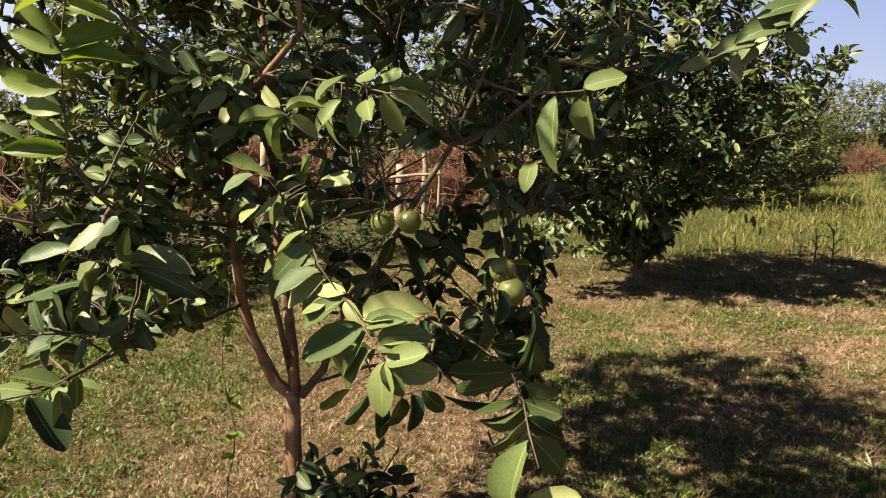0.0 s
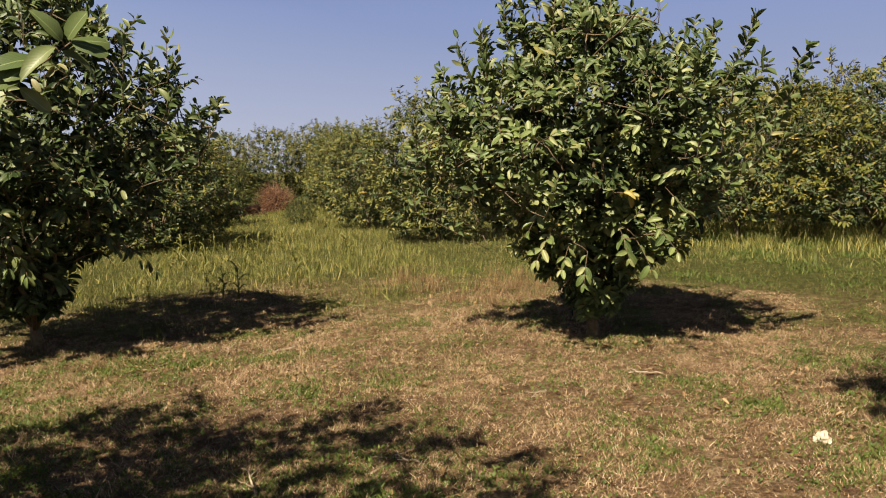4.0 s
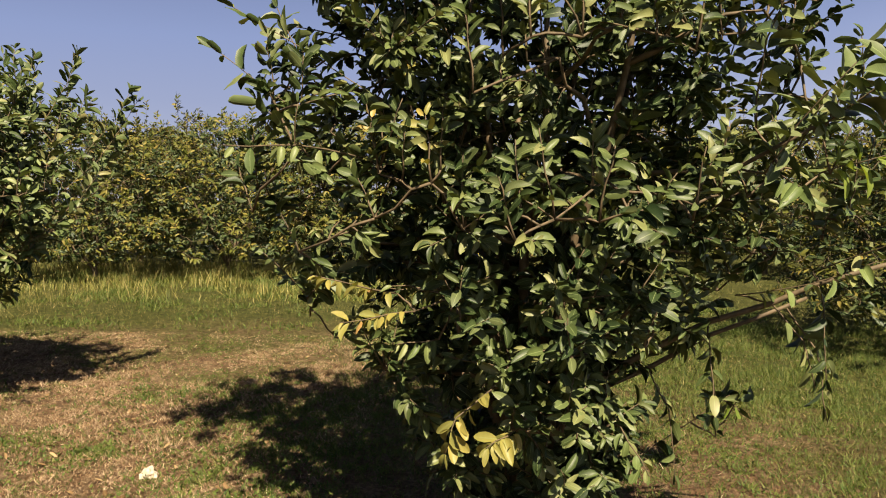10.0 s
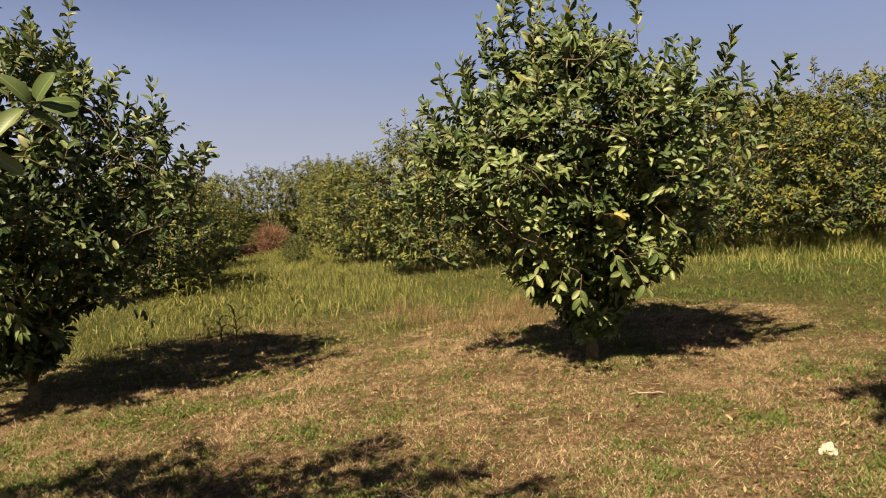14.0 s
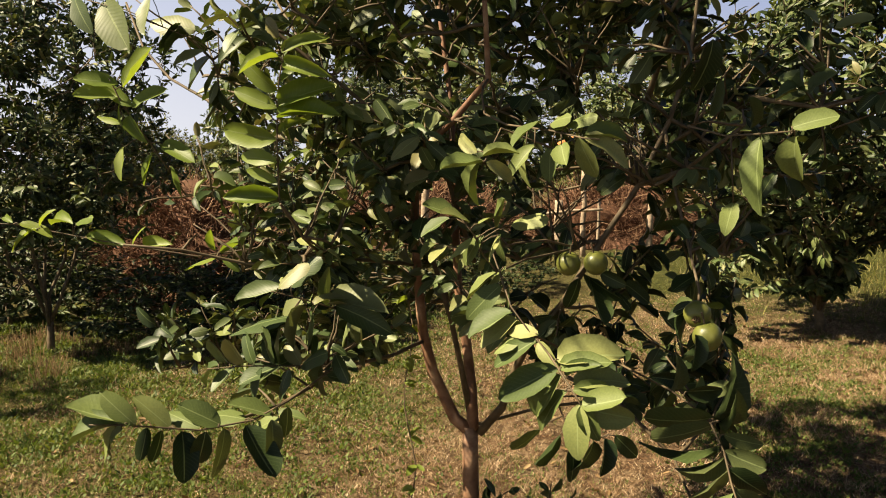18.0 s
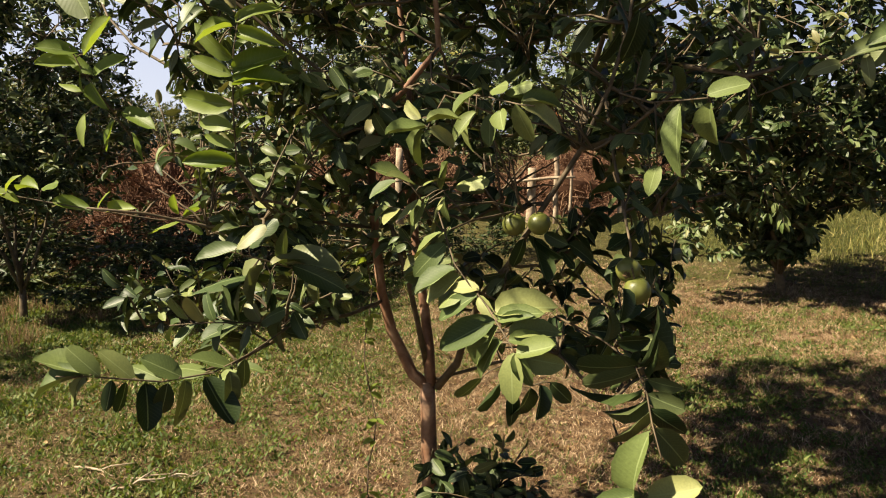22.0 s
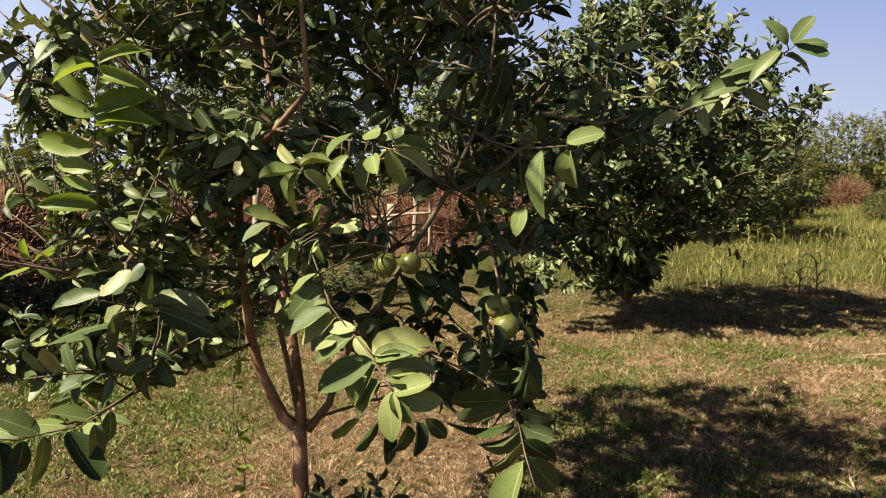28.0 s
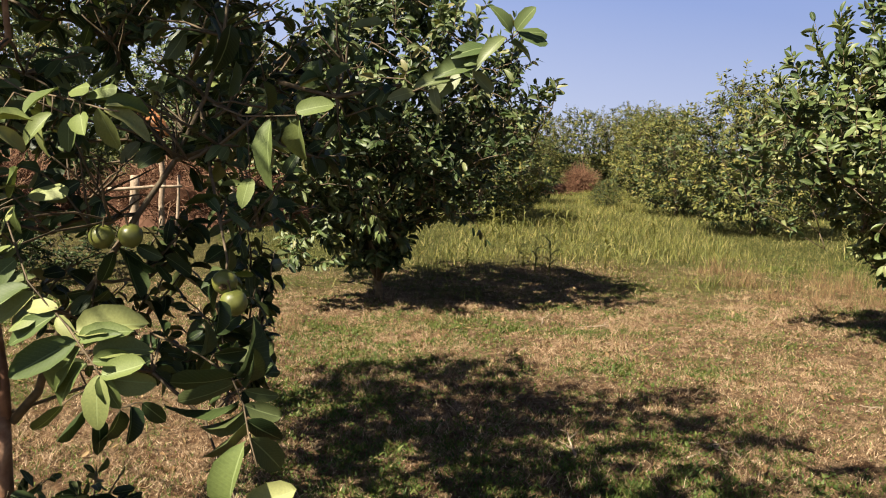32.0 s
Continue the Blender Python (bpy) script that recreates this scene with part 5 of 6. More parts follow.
c.spray([(4.644, 4.656, 1.553), (4.427, 4.840, 1.859), (4.328, 4.918, 2.117)], 12, 0.105, "plain", droop=0.08, spread=42)
c.spray([(4.602, 4.616, 1.5), (4.373, 4.856, 1.773), (4.282, 4.89, 1.986)], 11, 0.105, "plain", droop=0.1, spread=45)
c.spray([(5.340, 4.241, 2.428), (5.373, 4.203, 2.743), (5.387, 4.187, 3.011)], 12, 0.105, "plain", droop=0.08, spread=42)
c.spray([(5.262, 4.256, 2.306), (5.307, 4.276, 2.679), (5.381, 4.179, 2.907)], 11, 0.105, "plain", droop=0.1, spread=45)
c.spray([(5.433, 3.977, 2.170), (5.479, 3.920, 2.482), (5.499, 3.895, 2.748)], 12, 0.105, "plain", droop=0.08, spread=42)
c.spray([(5.475, 4.065, 2.111), (5.501, 3.837, 2.375), (5.488, 3.961, 2.639)], 11, 0.105, "plain", droop=0.1, spread=45)
c.spray([(5.632, 4.207, 2.316), (5.631, 4.208, 2.642), (5.630, 4.209, 2.919)], 12, 0.105, "plain", droop=0.08, spread=42)
c.spray([(5.583, 4.135, 2.218), (5.701, 4.16, 2.577), (5.643, 4.194, 2.807)], 11, 0.105, "plain", droop=0.1, spread=45)
c.spray([(5.530, 3.689, 1.894), (5.558, 3.652, 2.204), (5.569, 3.636, 2.467)], 12, 0.105, "plain", droop=0.08, spread=42)
c.spray([(5.477, 3.745, 1.778), (5.485, 3.735, 2.087), (5.578, 3.647, 2.366)], 11, 0.105, "plain", droop=0.1, spread=45)
c.spray([(5.638, 3.540, 1.894), (5.704, 3.443, 2.203), (5.733, 3.400, 2.465)], 12, 0.105, "plain", droop=0.08, spread=42)
c.spray([(5.681, 3.528, 1.835), (5.718, 3.532, 2.091), (5.728, 3.346, 2.375)], 11, 0.105, "plain", droop=0.1, spread=45)
c.spray([(5.832, 3.611, 2.020), (5.914, 3.489, 2.336), (5.948, 3.436, 2.605)], 12, 0.105, "plain", droop=0.08, spread=42)
c.spray([(5.912, 3.632, 1.9), (5.869, 3.514, 2.199), (6.036, 3.476, 2.543)], 11, 0.105, "plain", droop=0.1, spread=45)
c.spray([(5.871, 3.371, 2.056), (5.972, 3.209, 2.365), (6.014, 3.137, 2.626)], 12, 0.105, "plain", droop=0.08, spread=42)
c.spray([(5.907, 3.296, 1.934), (6.013, 3.249, 2.286), (6.011, 3.181, 2.561)], 11, 0.105, "plain", droop=0.1, spread=45)
c.spray([(5.775, 3.335, 1.739), (5.900, 3.133, 2.047), (5.952, 3.044, 2.306)], 12, 0.105, "plain", droop=0.08, spread=42)
c.spray([(5.827, 3.278, 1.645), (5.97, 3.206, 1.912), (5.893, 2.965, 2.253)], 11, 0.105, "plain", droop=0.1, spread=45)
c.spray([(5.905, 3.125, 1.792), (6.042, 2.881, 2.096), (6.098, 2.773, 2.352)], 12, 0.105, "plain", droop=0.08, spread=42)
c.spray([(5.981, 3.088, 1.704), (6.055, 2.889, 1.996), (6.169, 2.756, 2.285)], 11, 0.105, "plain", droop=0.1, spread=45)
c.spray([(5.905, 3.317, 1.516), (6.076, 3.027, 1.831), (6.146, 2.897, 2.095)], 12, 0.105, "plain", droop=0.08, spread=42)
c.spray([(5.981, 3.28, 1.428), (6.089, 3.035, 1.731), (6.217, 2.88, 2.028)], 11, 0.105, "plain", droop=0.1, spread=45)
c.spray([(4.796, 4.922, 1.227), (4.488, 5.175, 1.552), (4.348, 5.279, 1.824)], 12, 0.105, "plain", droop=0.08, spread=42)
c.spray([(4.804, 4.996, 1.124), (4.549, 5.257, 1.422), (4.321, 5.195, 1.732)], 11, 0.105, "plain", droop=0.1, spread=45)
c.spray([(4.880, 4.981, 0.935), (4.527, 5.270, 1.271), (4.367, 5.389, 1.551)], 12, 0.105, "plain", droop=0.08, spread=42)
c.spray([(4.884, 4.917, 0.817), (4.437, 5.321, 1.14), (4.393, 5.382, 1.432)], 11, 0.105, "plain", droop=0.1, spread=45)
c.spray([(5.711, 3.433, 1.200), (5.916, 3.105, 1.517), (6.000, 2.958, 1.782)], 12, 0.105, "plain", droop=0.08, spread=42)
c.spray([(5.657, 3.478, 1.132), (5.842, 3.169, 1.392), (5.99, 2.881, 1.703)], 11, 0.105, "plain", droop=0.1, spread=45)
c.spray([(4.798, 4.091, 1.036), (4.561, 4.048, 0.800)], 4, 0.11, "olive", droop=0.7, face=(-0.7, -0.5, 0.4))
c.spray([(4.767, 4.124, 1.253), (4.517, 4.091, 1.011)], 4, 0.11, "olive", droop=0.7, face=(-0.7, -0.5, 0.4))
c.spray([(4.891, 3.992, 0.949), (4.692, 3.912, 0.714)], 4, 0.11, "olive", droop=0.7, face=(-0.7, -0.5, 0.4))
c.spray([(4.973, 3.901, 0.862), (4.806, 3.788, 0.628)], 4, 0.11, "olive", droop=0.7, face=(-0.7, -0.5, 0.4))
c.spray([(5.130, 3.716, 1.038), (5.023, 3.529, 0.800)], 4, 0.11, "olive", droop=0.7, face=(-0.7, -0.5, 0.4))
c.spray([(5.206, 3.620, 0.951), (5.126, 3.395, 0.717)], 4, 0.11, "olive", droop=0.7, face=(-0.7, -0.5, 0.4))
c.spray([(5.288, 3.512, 1.083), (5.235, 3.243, 0.847)], 4, 0.11, "olive", droop=0.7, face=(-0.7, -0.5, 0.4))
c.spray([(5.331, 3.454, 1.343), (5.292, 3.160, 1.100)], 4, 0.11, "olive", droop=0.7, face=(-0.7, -0.5, 0.4))
c.done(MATS, ONES, (2.5, 1.5, 1.4), 290)
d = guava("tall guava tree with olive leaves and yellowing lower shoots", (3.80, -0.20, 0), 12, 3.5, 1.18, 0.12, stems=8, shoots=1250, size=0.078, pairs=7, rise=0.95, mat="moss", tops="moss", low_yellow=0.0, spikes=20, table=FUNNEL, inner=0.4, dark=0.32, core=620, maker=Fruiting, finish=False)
d.limb([(3.912, -0.246, 0.475), (3.859, -0.508, 0.765), (3.793, -0.710, 0.906), (3.760, -0.931, 1.032), (3.710, -1.161, 1.118), (3.665, -1.319, 1.203), (3.574, -1.576, 1.300)], 0.017, 0.008)
d.limb([(3.912, -0.246, 0.401), (3.909, -0.511, 0.709), (3.892, -0.723, 0.815), (3.859, -0.949, 0.960), (3.822, -1.124, 1.039), (3.821, -1.324, 1.128)], 0.014, 0.007)
d.limb([(3.809, -0.173, 1.267), (3.535, 0.073, 1.416), (3.400, 0.264, 1.606)], 0.01, 0.006)
d.limb([(3.810, -0.196, 1.455), (3.605, -0.573, 1.614), (3.350, -0.944, 1.627), (3.148, -1.130, 1.747)], 0.012, 0.006)
d.spray([(3.400, 0.264, 1.606), (3.311, 0.592, 1.844), (3.241, 0.906, 2.083)], 12, 0.098, "plain", droop=0.1, spread=50)
d.spray([(3.436, 0.060, 1.711), (3.352, 0.459, 1.990), (3.271, 0.840, 2.226)], 13, 0.092, "plain", droop=0.1, spread=50)
d.spray([(3.334, 0.332, 1.665), (3.122, 0.530, 1.710), (2.986, 0.742, 1.701)], 7, 0.077, "olive", droop=1.1, face=(-0.8, -0.1, 0.45))
d.spray([(3.318, 0.165, 1.764), (3.229, 0.094, 1.679)], 3, 0.108, "olive", droop=0.8, face=(-0.8, -0.1, 0.45))
d.spray([(3.313, -0.297, 1.427), (3.263, -0.293, 1.584), (3.233, -0.300, 1.746)], 9, 0.081, "plain", droop=0.1)
d.spray([(3.407, -0.150, 1.770), (3.352, -0.092, 2.025)], 8, 0.092, "plain", droop=0.1)
d.spray([(3.214, -0.117, 0.872), (3.103, -0.008, 0.795), (3.068, 0.027, 0.684)], 9, 0.084, "yellow", droop=0.4, face=(-0.8, -0.1, 0.45))
d.spray([(3.22, -0.2, 0.727), (3.113, -0.106, 0.694)], 8, 0.084, "yellow", droop=0.7, face=(-0.8, -0.1, 0.45))
d.spray([(3.231, 0.154, 1.133), (3.096, 0.391, 1.107)], 9, 0.067, "yellow", droop=0.3)
d.spray([(3.268, 0.224, 1.189), (3.104, 0.473, 1.265)], 9, 0.071, "yellow", droop=0.4)
d.spray([(3.380, 0.093, 1.007), (3.302, 0.244, 0.998)], 5, 0.072, "olive", droop=0.9, face=(-0.8, -0.1, 0.45))
d.spray([(3.281, -1.023, 1.605), (3.162, -1.081, 1.748), (3.057, -1.249, 1.963)], 10, 0.127, "plain", droop=0.25)
d.spray([(3.196, -1.144, 1.732), (3.045, -1.281, 1.858), (2.933, -1.424, 2.036)], 11, 0.132, "plain", droop=0.2)
d.spray([(3.290, -0.985, 1.759), (3.186, -0.991, 2.024), (3.121, -1.042, 2.187)], 9, 0.121, "plain", droop=0.2)
d.spray([(3.223, -1.046, 1.604), (3.118, -1.126, 1.529)], 5, 0.099, "olive", droop=1.0, face=(-0.8, -0.1, 0.45))
d.spray([(3.190, -1.164, 1.603), (3.056, -1.308, 1.652)], 4, 0.1, "young", droop=0.2)
d.spray([(3.740, -1.036, 1.146), (3.576, -1.271, 1.212), (3.435, -1.519, 1.331)], 8, 0.081, "olive", droop=0.8, face=(-0.8, -0.1, 0.45))
d.spray([(3.672, -1.299, 1.246), (3.342, -1.536, 1.409), (3.24, -1.647, 1.395)], 9, 0.085, "moss", droop=0.5)
d.spray([(3.512, -0.425, 0.993), (3.413, -0.362, 0.843)], 5, 0.09, "olive", droop=1.0, face=(-0.8, -0.1, 0.45))
d.spray([(3.460, -0.483, 1.298), (3.411, -0.459, 1.465)], 5, 0.077, "olive", droop=0.6, face=(-0.8, -0.1, 0.45))
d.spray([(3.504, -0.577, 0.675), (3.395, -0.672, 0.522)], 5, 0.077, "olive", droop=1.0, face=(-0.8, -0.1, 0.45))
d.spray([(3.413, -0.322, 0.715), (3.363, -0.283, 0.541)], 5, 0.077, "olive", droop=1.0, face=(-0.8, -0.1, 0.45))
d.spray([(3.400, 0.473, 1.812), (3.366, 0.588, 2.033), (3.381, 0.696, 2.241)], 11, 0.101, "plain", droop=0.15, spread=50)
d.spray([(3.416, 0.183, 1.834), (3.396, 0.283, 2.056), (3.432, 0.353, 2.309)], 11, 0.101, "plain", droop=0.15, spread=50)
d.spray([(3.341, 0.499, 1.604), (3.251, 0.613, 1.759), (3.256, 0.745, 1.898)], 10, 0.101, "plain", droop=0.15, spread=50)
d.spray([(3.436, 0.060, 1.979), (3.433, 0.081, 2.163), (3.476, 0.130, 2.359)], 10, 0.101, "plain", droop=0.15, spread=50)
d.spray([(3.382, 0.344, 1.461), (3.314, 0.409, 1.583), (3.285, 0.320, 1.622)], 8, 0.101, "plain", droop=0.15, spread=50)
d.spray([(3.412, -0.415, 1.770), (3.360, -0.471, 1.983), (3.361, -0.449, 2.180)], 10, 0.101, "plain", droop=0.15, spread=50)
d.spray([(3.404, -0.576, 1.749), (3.351, -0.610, 1.863)], 7, 0.101, "plain", droop=0.15, spread=50)
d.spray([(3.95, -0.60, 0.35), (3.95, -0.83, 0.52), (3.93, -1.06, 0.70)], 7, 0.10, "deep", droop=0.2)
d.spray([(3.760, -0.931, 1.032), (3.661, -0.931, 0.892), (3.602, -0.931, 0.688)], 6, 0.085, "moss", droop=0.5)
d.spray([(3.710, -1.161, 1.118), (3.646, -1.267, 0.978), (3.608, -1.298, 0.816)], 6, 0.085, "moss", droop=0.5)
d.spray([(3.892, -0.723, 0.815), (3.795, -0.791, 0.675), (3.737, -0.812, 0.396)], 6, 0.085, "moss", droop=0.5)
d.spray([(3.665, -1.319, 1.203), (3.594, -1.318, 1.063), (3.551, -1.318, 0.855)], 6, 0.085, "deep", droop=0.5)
d.spray([(3.820, -1.250, 1.080), (3.721, -1.337, 0.940), (3.661, -1.363, 0.669)], 6, 0.085, "moss", droop=0.5)
d.spray([(4.150, -0.903, 1.788), (4.056, -0.921, 1.913), (4.019, -0.959, 2.050)], 10, 0.109, "plain", droop=0.2, spread=52)
d.spray([(3.841, -0.982, 1.966), (3.747, -0.992, 2.072), (3.704, -1.049, 2.190)], 10, 0.109, "plain", droop=0.2, spread=52)
d.spray([(3.887, -1.107, 1.652), (3.792, -1.115, 1.770), (3.768, -1.088, 1.899)], 7, 0.095, "moss", droop=0.2, spread=52)
d.spray([(3.945, -1.227, 1.861), (3.851, -1.232, 1.973), (3.810, -1.265, 2.097)], 7, 0.095, "deep", droop=0.2, spread=52)
d.spray([(4.030, -1.370, 1.538), (3.936, -1.372, 1.663), (3.889, -1.421, 1.796)], 7, 0.095, "deep", droop=0.2, spread=52)
d.spray([(4.013, -1.449, 1.748), (3.919, -1.448, 1.866), (3.881, -1.466, 1.994)], 10, 0.109, "plain", droop=0.2, spread=52)
d.spray([(4.053, -1.568, 1.936), (3.959, -1.564, 2.048), (3.935, -1.540, 2.179)], 10, 0.109, "plain", droop=0.2, spread=52)
d.spray([(3.940, -1.287, 2.064), (3.846, -1.289, 2.169), (3.817, -1.281, 2.293)], 7, 0.095, "deep", droop=0.2, spread=52)
d.spray([(3.996, -1.580, 1.583), (3.902, -1.574, 1.705), (3.855, -1.612, 1.834)], 7, 0.095, "deep", droop=0.2, spread=52)
d.spray([(3.981, -1.156, 1.420), (3.886, -1.164, 1.549), (3.854, -1.169, 1.684)], 7, 0.095, "moss", droop=0.2, spread=52)
d.spray([(4.023, -1.027, 1.491), (3.929, -1.039, 1.620), (3.896, -1.048, 1.756)], 10, 0.109, "plain", droop=0.2, spread=52)
d.spray([(4.101, -1.465, 1.345), (4.006, -1.465, 1.479), (3.965, -1.493, 1.618)], 10, 0.109, "plain", droop=0.2, spread=52)
d.spray([(4.204, -0.931, 2.116), (4.110, -0.949, 2.232), (4.067, -1.019, 2.363)], 10, 0.109, "plain", droop=0.2, spread=52)
d.spray([(3.977, -1.512, 1.421), (3.883, -1.508, 1.548), (3.853, -1.504, 1.681)], 10, 0.109, "plain", droop=0.2, spread=52)
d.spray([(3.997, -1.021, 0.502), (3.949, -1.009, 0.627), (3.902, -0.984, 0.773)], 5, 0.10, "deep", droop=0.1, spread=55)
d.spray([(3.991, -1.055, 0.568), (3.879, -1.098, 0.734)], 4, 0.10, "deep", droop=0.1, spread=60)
d.spray([(3.893, -1.032, 0.692), (3.852, -1.083, 0.656)], 2, 0.11, "young", droop=0.5)
for _ in range(80):                                     # shoots above the view, added to widen the tree's shadow on the clearing
    d.shoot(Vector((d.rng.uniform(2.95, 4.2), d.rng.uniform(0.35, 1.25), d.rng.uniform(2.8, 3.5))) - d.base, 0.09, 7, "moss", length=0.3, rise=0.8, droop=0.2)
for _ in range(240):                                    # leaves above the view, added to make the tree's shadow denser
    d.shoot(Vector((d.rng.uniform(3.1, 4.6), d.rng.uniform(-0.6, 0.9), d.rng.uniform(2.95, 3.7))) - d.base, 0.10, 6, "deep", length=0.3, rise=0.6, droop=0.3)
d.done(MATS, ONES, (1.5, 0.2, 1.4), 290)
b = guava("dark leafy guava tree beside the tall grass", (1.88, 7.52, 0), 13, 3.5, 1.95, 0.35, stems=9, shoots=1050, size=0.115, mat="plain", tops="plain", spikes=26, table=((0.0, 0.14), (0.2, 0.40), (0.42, 0.86), (0.58, 0.94), (0.74, 0.62), (0.88, 0.40), (1.0, 0.2)), rise=0.8, inner=0.35, wood=0.7, dark=0.22, core=380, yellow=0.003, maker=Fruiting, finish=False)
b.spray([(2.002, 7.272, 2.569), (1.999, 7.273, 2.873), (1.997, 7.274, 3.125)], 10, 0.105, "plain", droop=0.1, spread=44)
b.spray([(2.213, 7.107, 2.493), (2.209, 7.108, 2.791), (2.206, 7.109, 3.037)], 10, 0.105, "plain", droop=0.1, spread=44)
b.spray([(2.261, 7.092, 2.340), (2.349, 7.064, 2.633), (2.391, 7.050, 2.876)], 10, 0.105, "plain", droop=0.1, spread=44)
b.spray([(2.424, 7.039, 2.207), (2.554, 6.993, 2.497), (2.616, 6.971, 2.736)], 10, 0.105, "plain", droop=0.1, spread=44)
b.spray([(2.461, 6.920, 2.073), (2.632, 6.858, 2.356), (2.713, 6.827, 2.591)], 10, 0.105, "plain", droop=0.1, spread=44)
b.spray([(1.808, 7.220, 2.463), (1.757, 7.232, 2.768), (1.731, 7.238, 3.021)], 10, 0.105, "plain", droop=0.1, spread=44)
b.spray([(1.636, 7.260, 2.420), (1.535, 7.282, 2.729), (1.485, 7.292, 2.984)], 10, 0.105, "plain", droop=0.1, spread=44)
b.spray([(1.349, 7.115, 2.155), (1.250, 7.133, 2.459), (1.200, 7.141, 2.710)], 10, 0.105, "plain", droop=0.1, spread=44)
b.spray([(2.614, 6.971, 1.626), (2.828, 6.889, 1.917), (2.929, 6.847, 2.157)], 10, 0.105, "plain", droop=0.1, spread=44)
b.spray([(2.767, 7.021, 1.320), (3.022, 6.916, 1.619), (3.143, 6.863, 1.862)], 10, 0.105, "plain", droop=0.1, spread=44)
b.spray([(1.159, 7.047, 1.851), (1.010, 7.070, 2.156), (0.937, 7.080, 2.407)], 10, 0.105, "plain", droop=0.1, spread=44)
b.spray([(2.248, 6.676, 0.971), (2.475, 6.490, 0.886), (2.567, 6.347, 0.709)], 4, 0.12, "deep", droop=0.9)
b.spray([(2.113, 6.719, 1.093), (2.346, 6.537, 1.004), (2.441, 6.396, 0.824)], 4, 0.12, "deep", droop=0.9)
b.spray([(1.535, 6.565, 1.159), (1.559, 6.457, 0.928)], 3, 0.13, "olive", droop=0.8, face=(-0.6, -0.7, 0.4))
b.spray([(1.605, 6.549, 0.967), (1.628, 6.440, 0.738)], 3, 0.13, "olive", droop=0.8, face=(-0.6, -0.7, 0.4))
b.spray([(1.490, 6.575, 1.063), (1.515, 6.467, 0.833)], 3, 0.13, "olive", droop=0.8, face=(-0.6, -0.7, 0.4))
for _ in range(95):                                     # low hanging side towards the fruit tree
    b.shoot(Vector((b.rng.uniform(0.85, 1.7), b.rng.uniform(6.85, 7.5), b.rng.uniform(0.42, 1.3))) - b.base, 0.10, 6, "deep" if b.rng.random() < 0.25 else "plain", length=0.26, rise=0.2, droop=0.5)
b.done(MATS, ONES, (0.8, 3.0, 1.4), 240)
guava("dense dark guava tree with a bare lower stem", (-4.60, 5.80, 0), 17, 3.3, 1.35, 1.0, stems=5, shoots=900, wood=0.55, size=0.082, mat="plain", tops="plain", trunk=0.3, spikes=16, table=ROUND, inner=0.4, dark=0.3, core=420)
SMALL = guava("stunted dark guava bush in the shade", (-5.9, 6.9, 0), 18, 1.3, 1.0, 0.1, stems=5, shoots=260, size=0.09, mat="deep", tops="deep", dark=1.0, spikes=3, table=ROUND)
FAR = [guava("olive-green guava tree in the orchard rows", base, seed, tall, 1.85, low, stems=7, shoots=1000, size=0.112, pairs=4,
             mat="far", tops="far", far=True, group="orchard rows", table=table, spikes=20, dark=dim, core=300) for base, seed, tall, low, table, dim in (((10.8, 13.0, 0), 30, 3.3, 0.2, ROUND, 0.28), ((5.9, 15.8, 0), 31, 2.8, 0.2, ROUND, 0.5))]
FAR.append(guava("yellow-green guava tree with bare lower stems", (15.6, 6.1, 0), 33, 3.4, 2.35, 0.42, stems=8, shoots=1500, size=0.118, pairs=4, mat="gold", tops="gold", far=True, group="orchard rows", table=ROUND, spikes=10, dark=0.42, core=320))
BIG = guava("tall dense dark tree behind the brush pile", (-13.5, 11.0, 0), 36, 5.0, 2.4, 0.4, stems=7, shoots=1700, size=0.15, pairs=4, mat="plain", tops="plain", far=True, group="background trees", table=ROUND, spikes=16)
rr = random.Random(4)


def stand(kind, x, y, s=1.0, tall=1.0):
    copy_thing(kind, pose(x, y, 0, 0, 0, rr.uniform(0, 360)) @ Matrix.Diagonal((s, s, s * tall, 1)))


for x, y, s in ((12.0, 17.4, 0.88), (14.0, 21.2, 0.88), (16.1, 25.2, 0.9), (18.4, 29.4, 0.95), (14.6, 12.6, 0.95), (16.4, 17.0, 1.0), (18.6, 21.4, 1.0)):
    stand(FAR[0], x, y, s)
for x, y, s in ((6.8, 17.2, 0.85), (8.9, 21.5, 0.9), (10.9, 25.9, 0.95), (11.3, 19.8, 0.3), (13.0, 30.2, 0.95)):
    stand(FAR[1], x, y, s)
for x, y in ((12.6, 33.5), (14.8, 32.2), (17.6, 33.4), (19.8, 31.5)):
    stand(FAR[0], x, y, rr.uniform(1.0, 1.15))
for x, y, s in ((9.0, -4.2, 0.8), (14.7, 8.4, 0.95), (16.6, 3.6, 0.95), (18.6, 9.6, 1.0), (20.2, 6.4, 1.0), (15.4, 0.2, 0.9), (20.5, 2.2, 1.0), (22.5, 10.5, 1.1), (21.5, -2.5, 1.05), (13.0, -7.0, 0.85), (17.0, -4.5, 0.95), (16.8, -10.5, 1.0), (17.8, 13.8, 1.0), (21.0, 16.5, 1.05)):
    stand(FAR[2], x, y, s, rr.uniform(0.92, 1.08))
for i in range(46):
    an, d = radians(rr.uniform(-18, 128)), rr.uniform(24, 46)
    x, y = d * math.sin(an), d * math.cos(an)
    if abs((x - 4.4) - (y - 8.5) * 0.47) > 2.6 or y > 32:
        stand(FAR[i % 3], x, y, rr.uniform(1.0, 1.25))
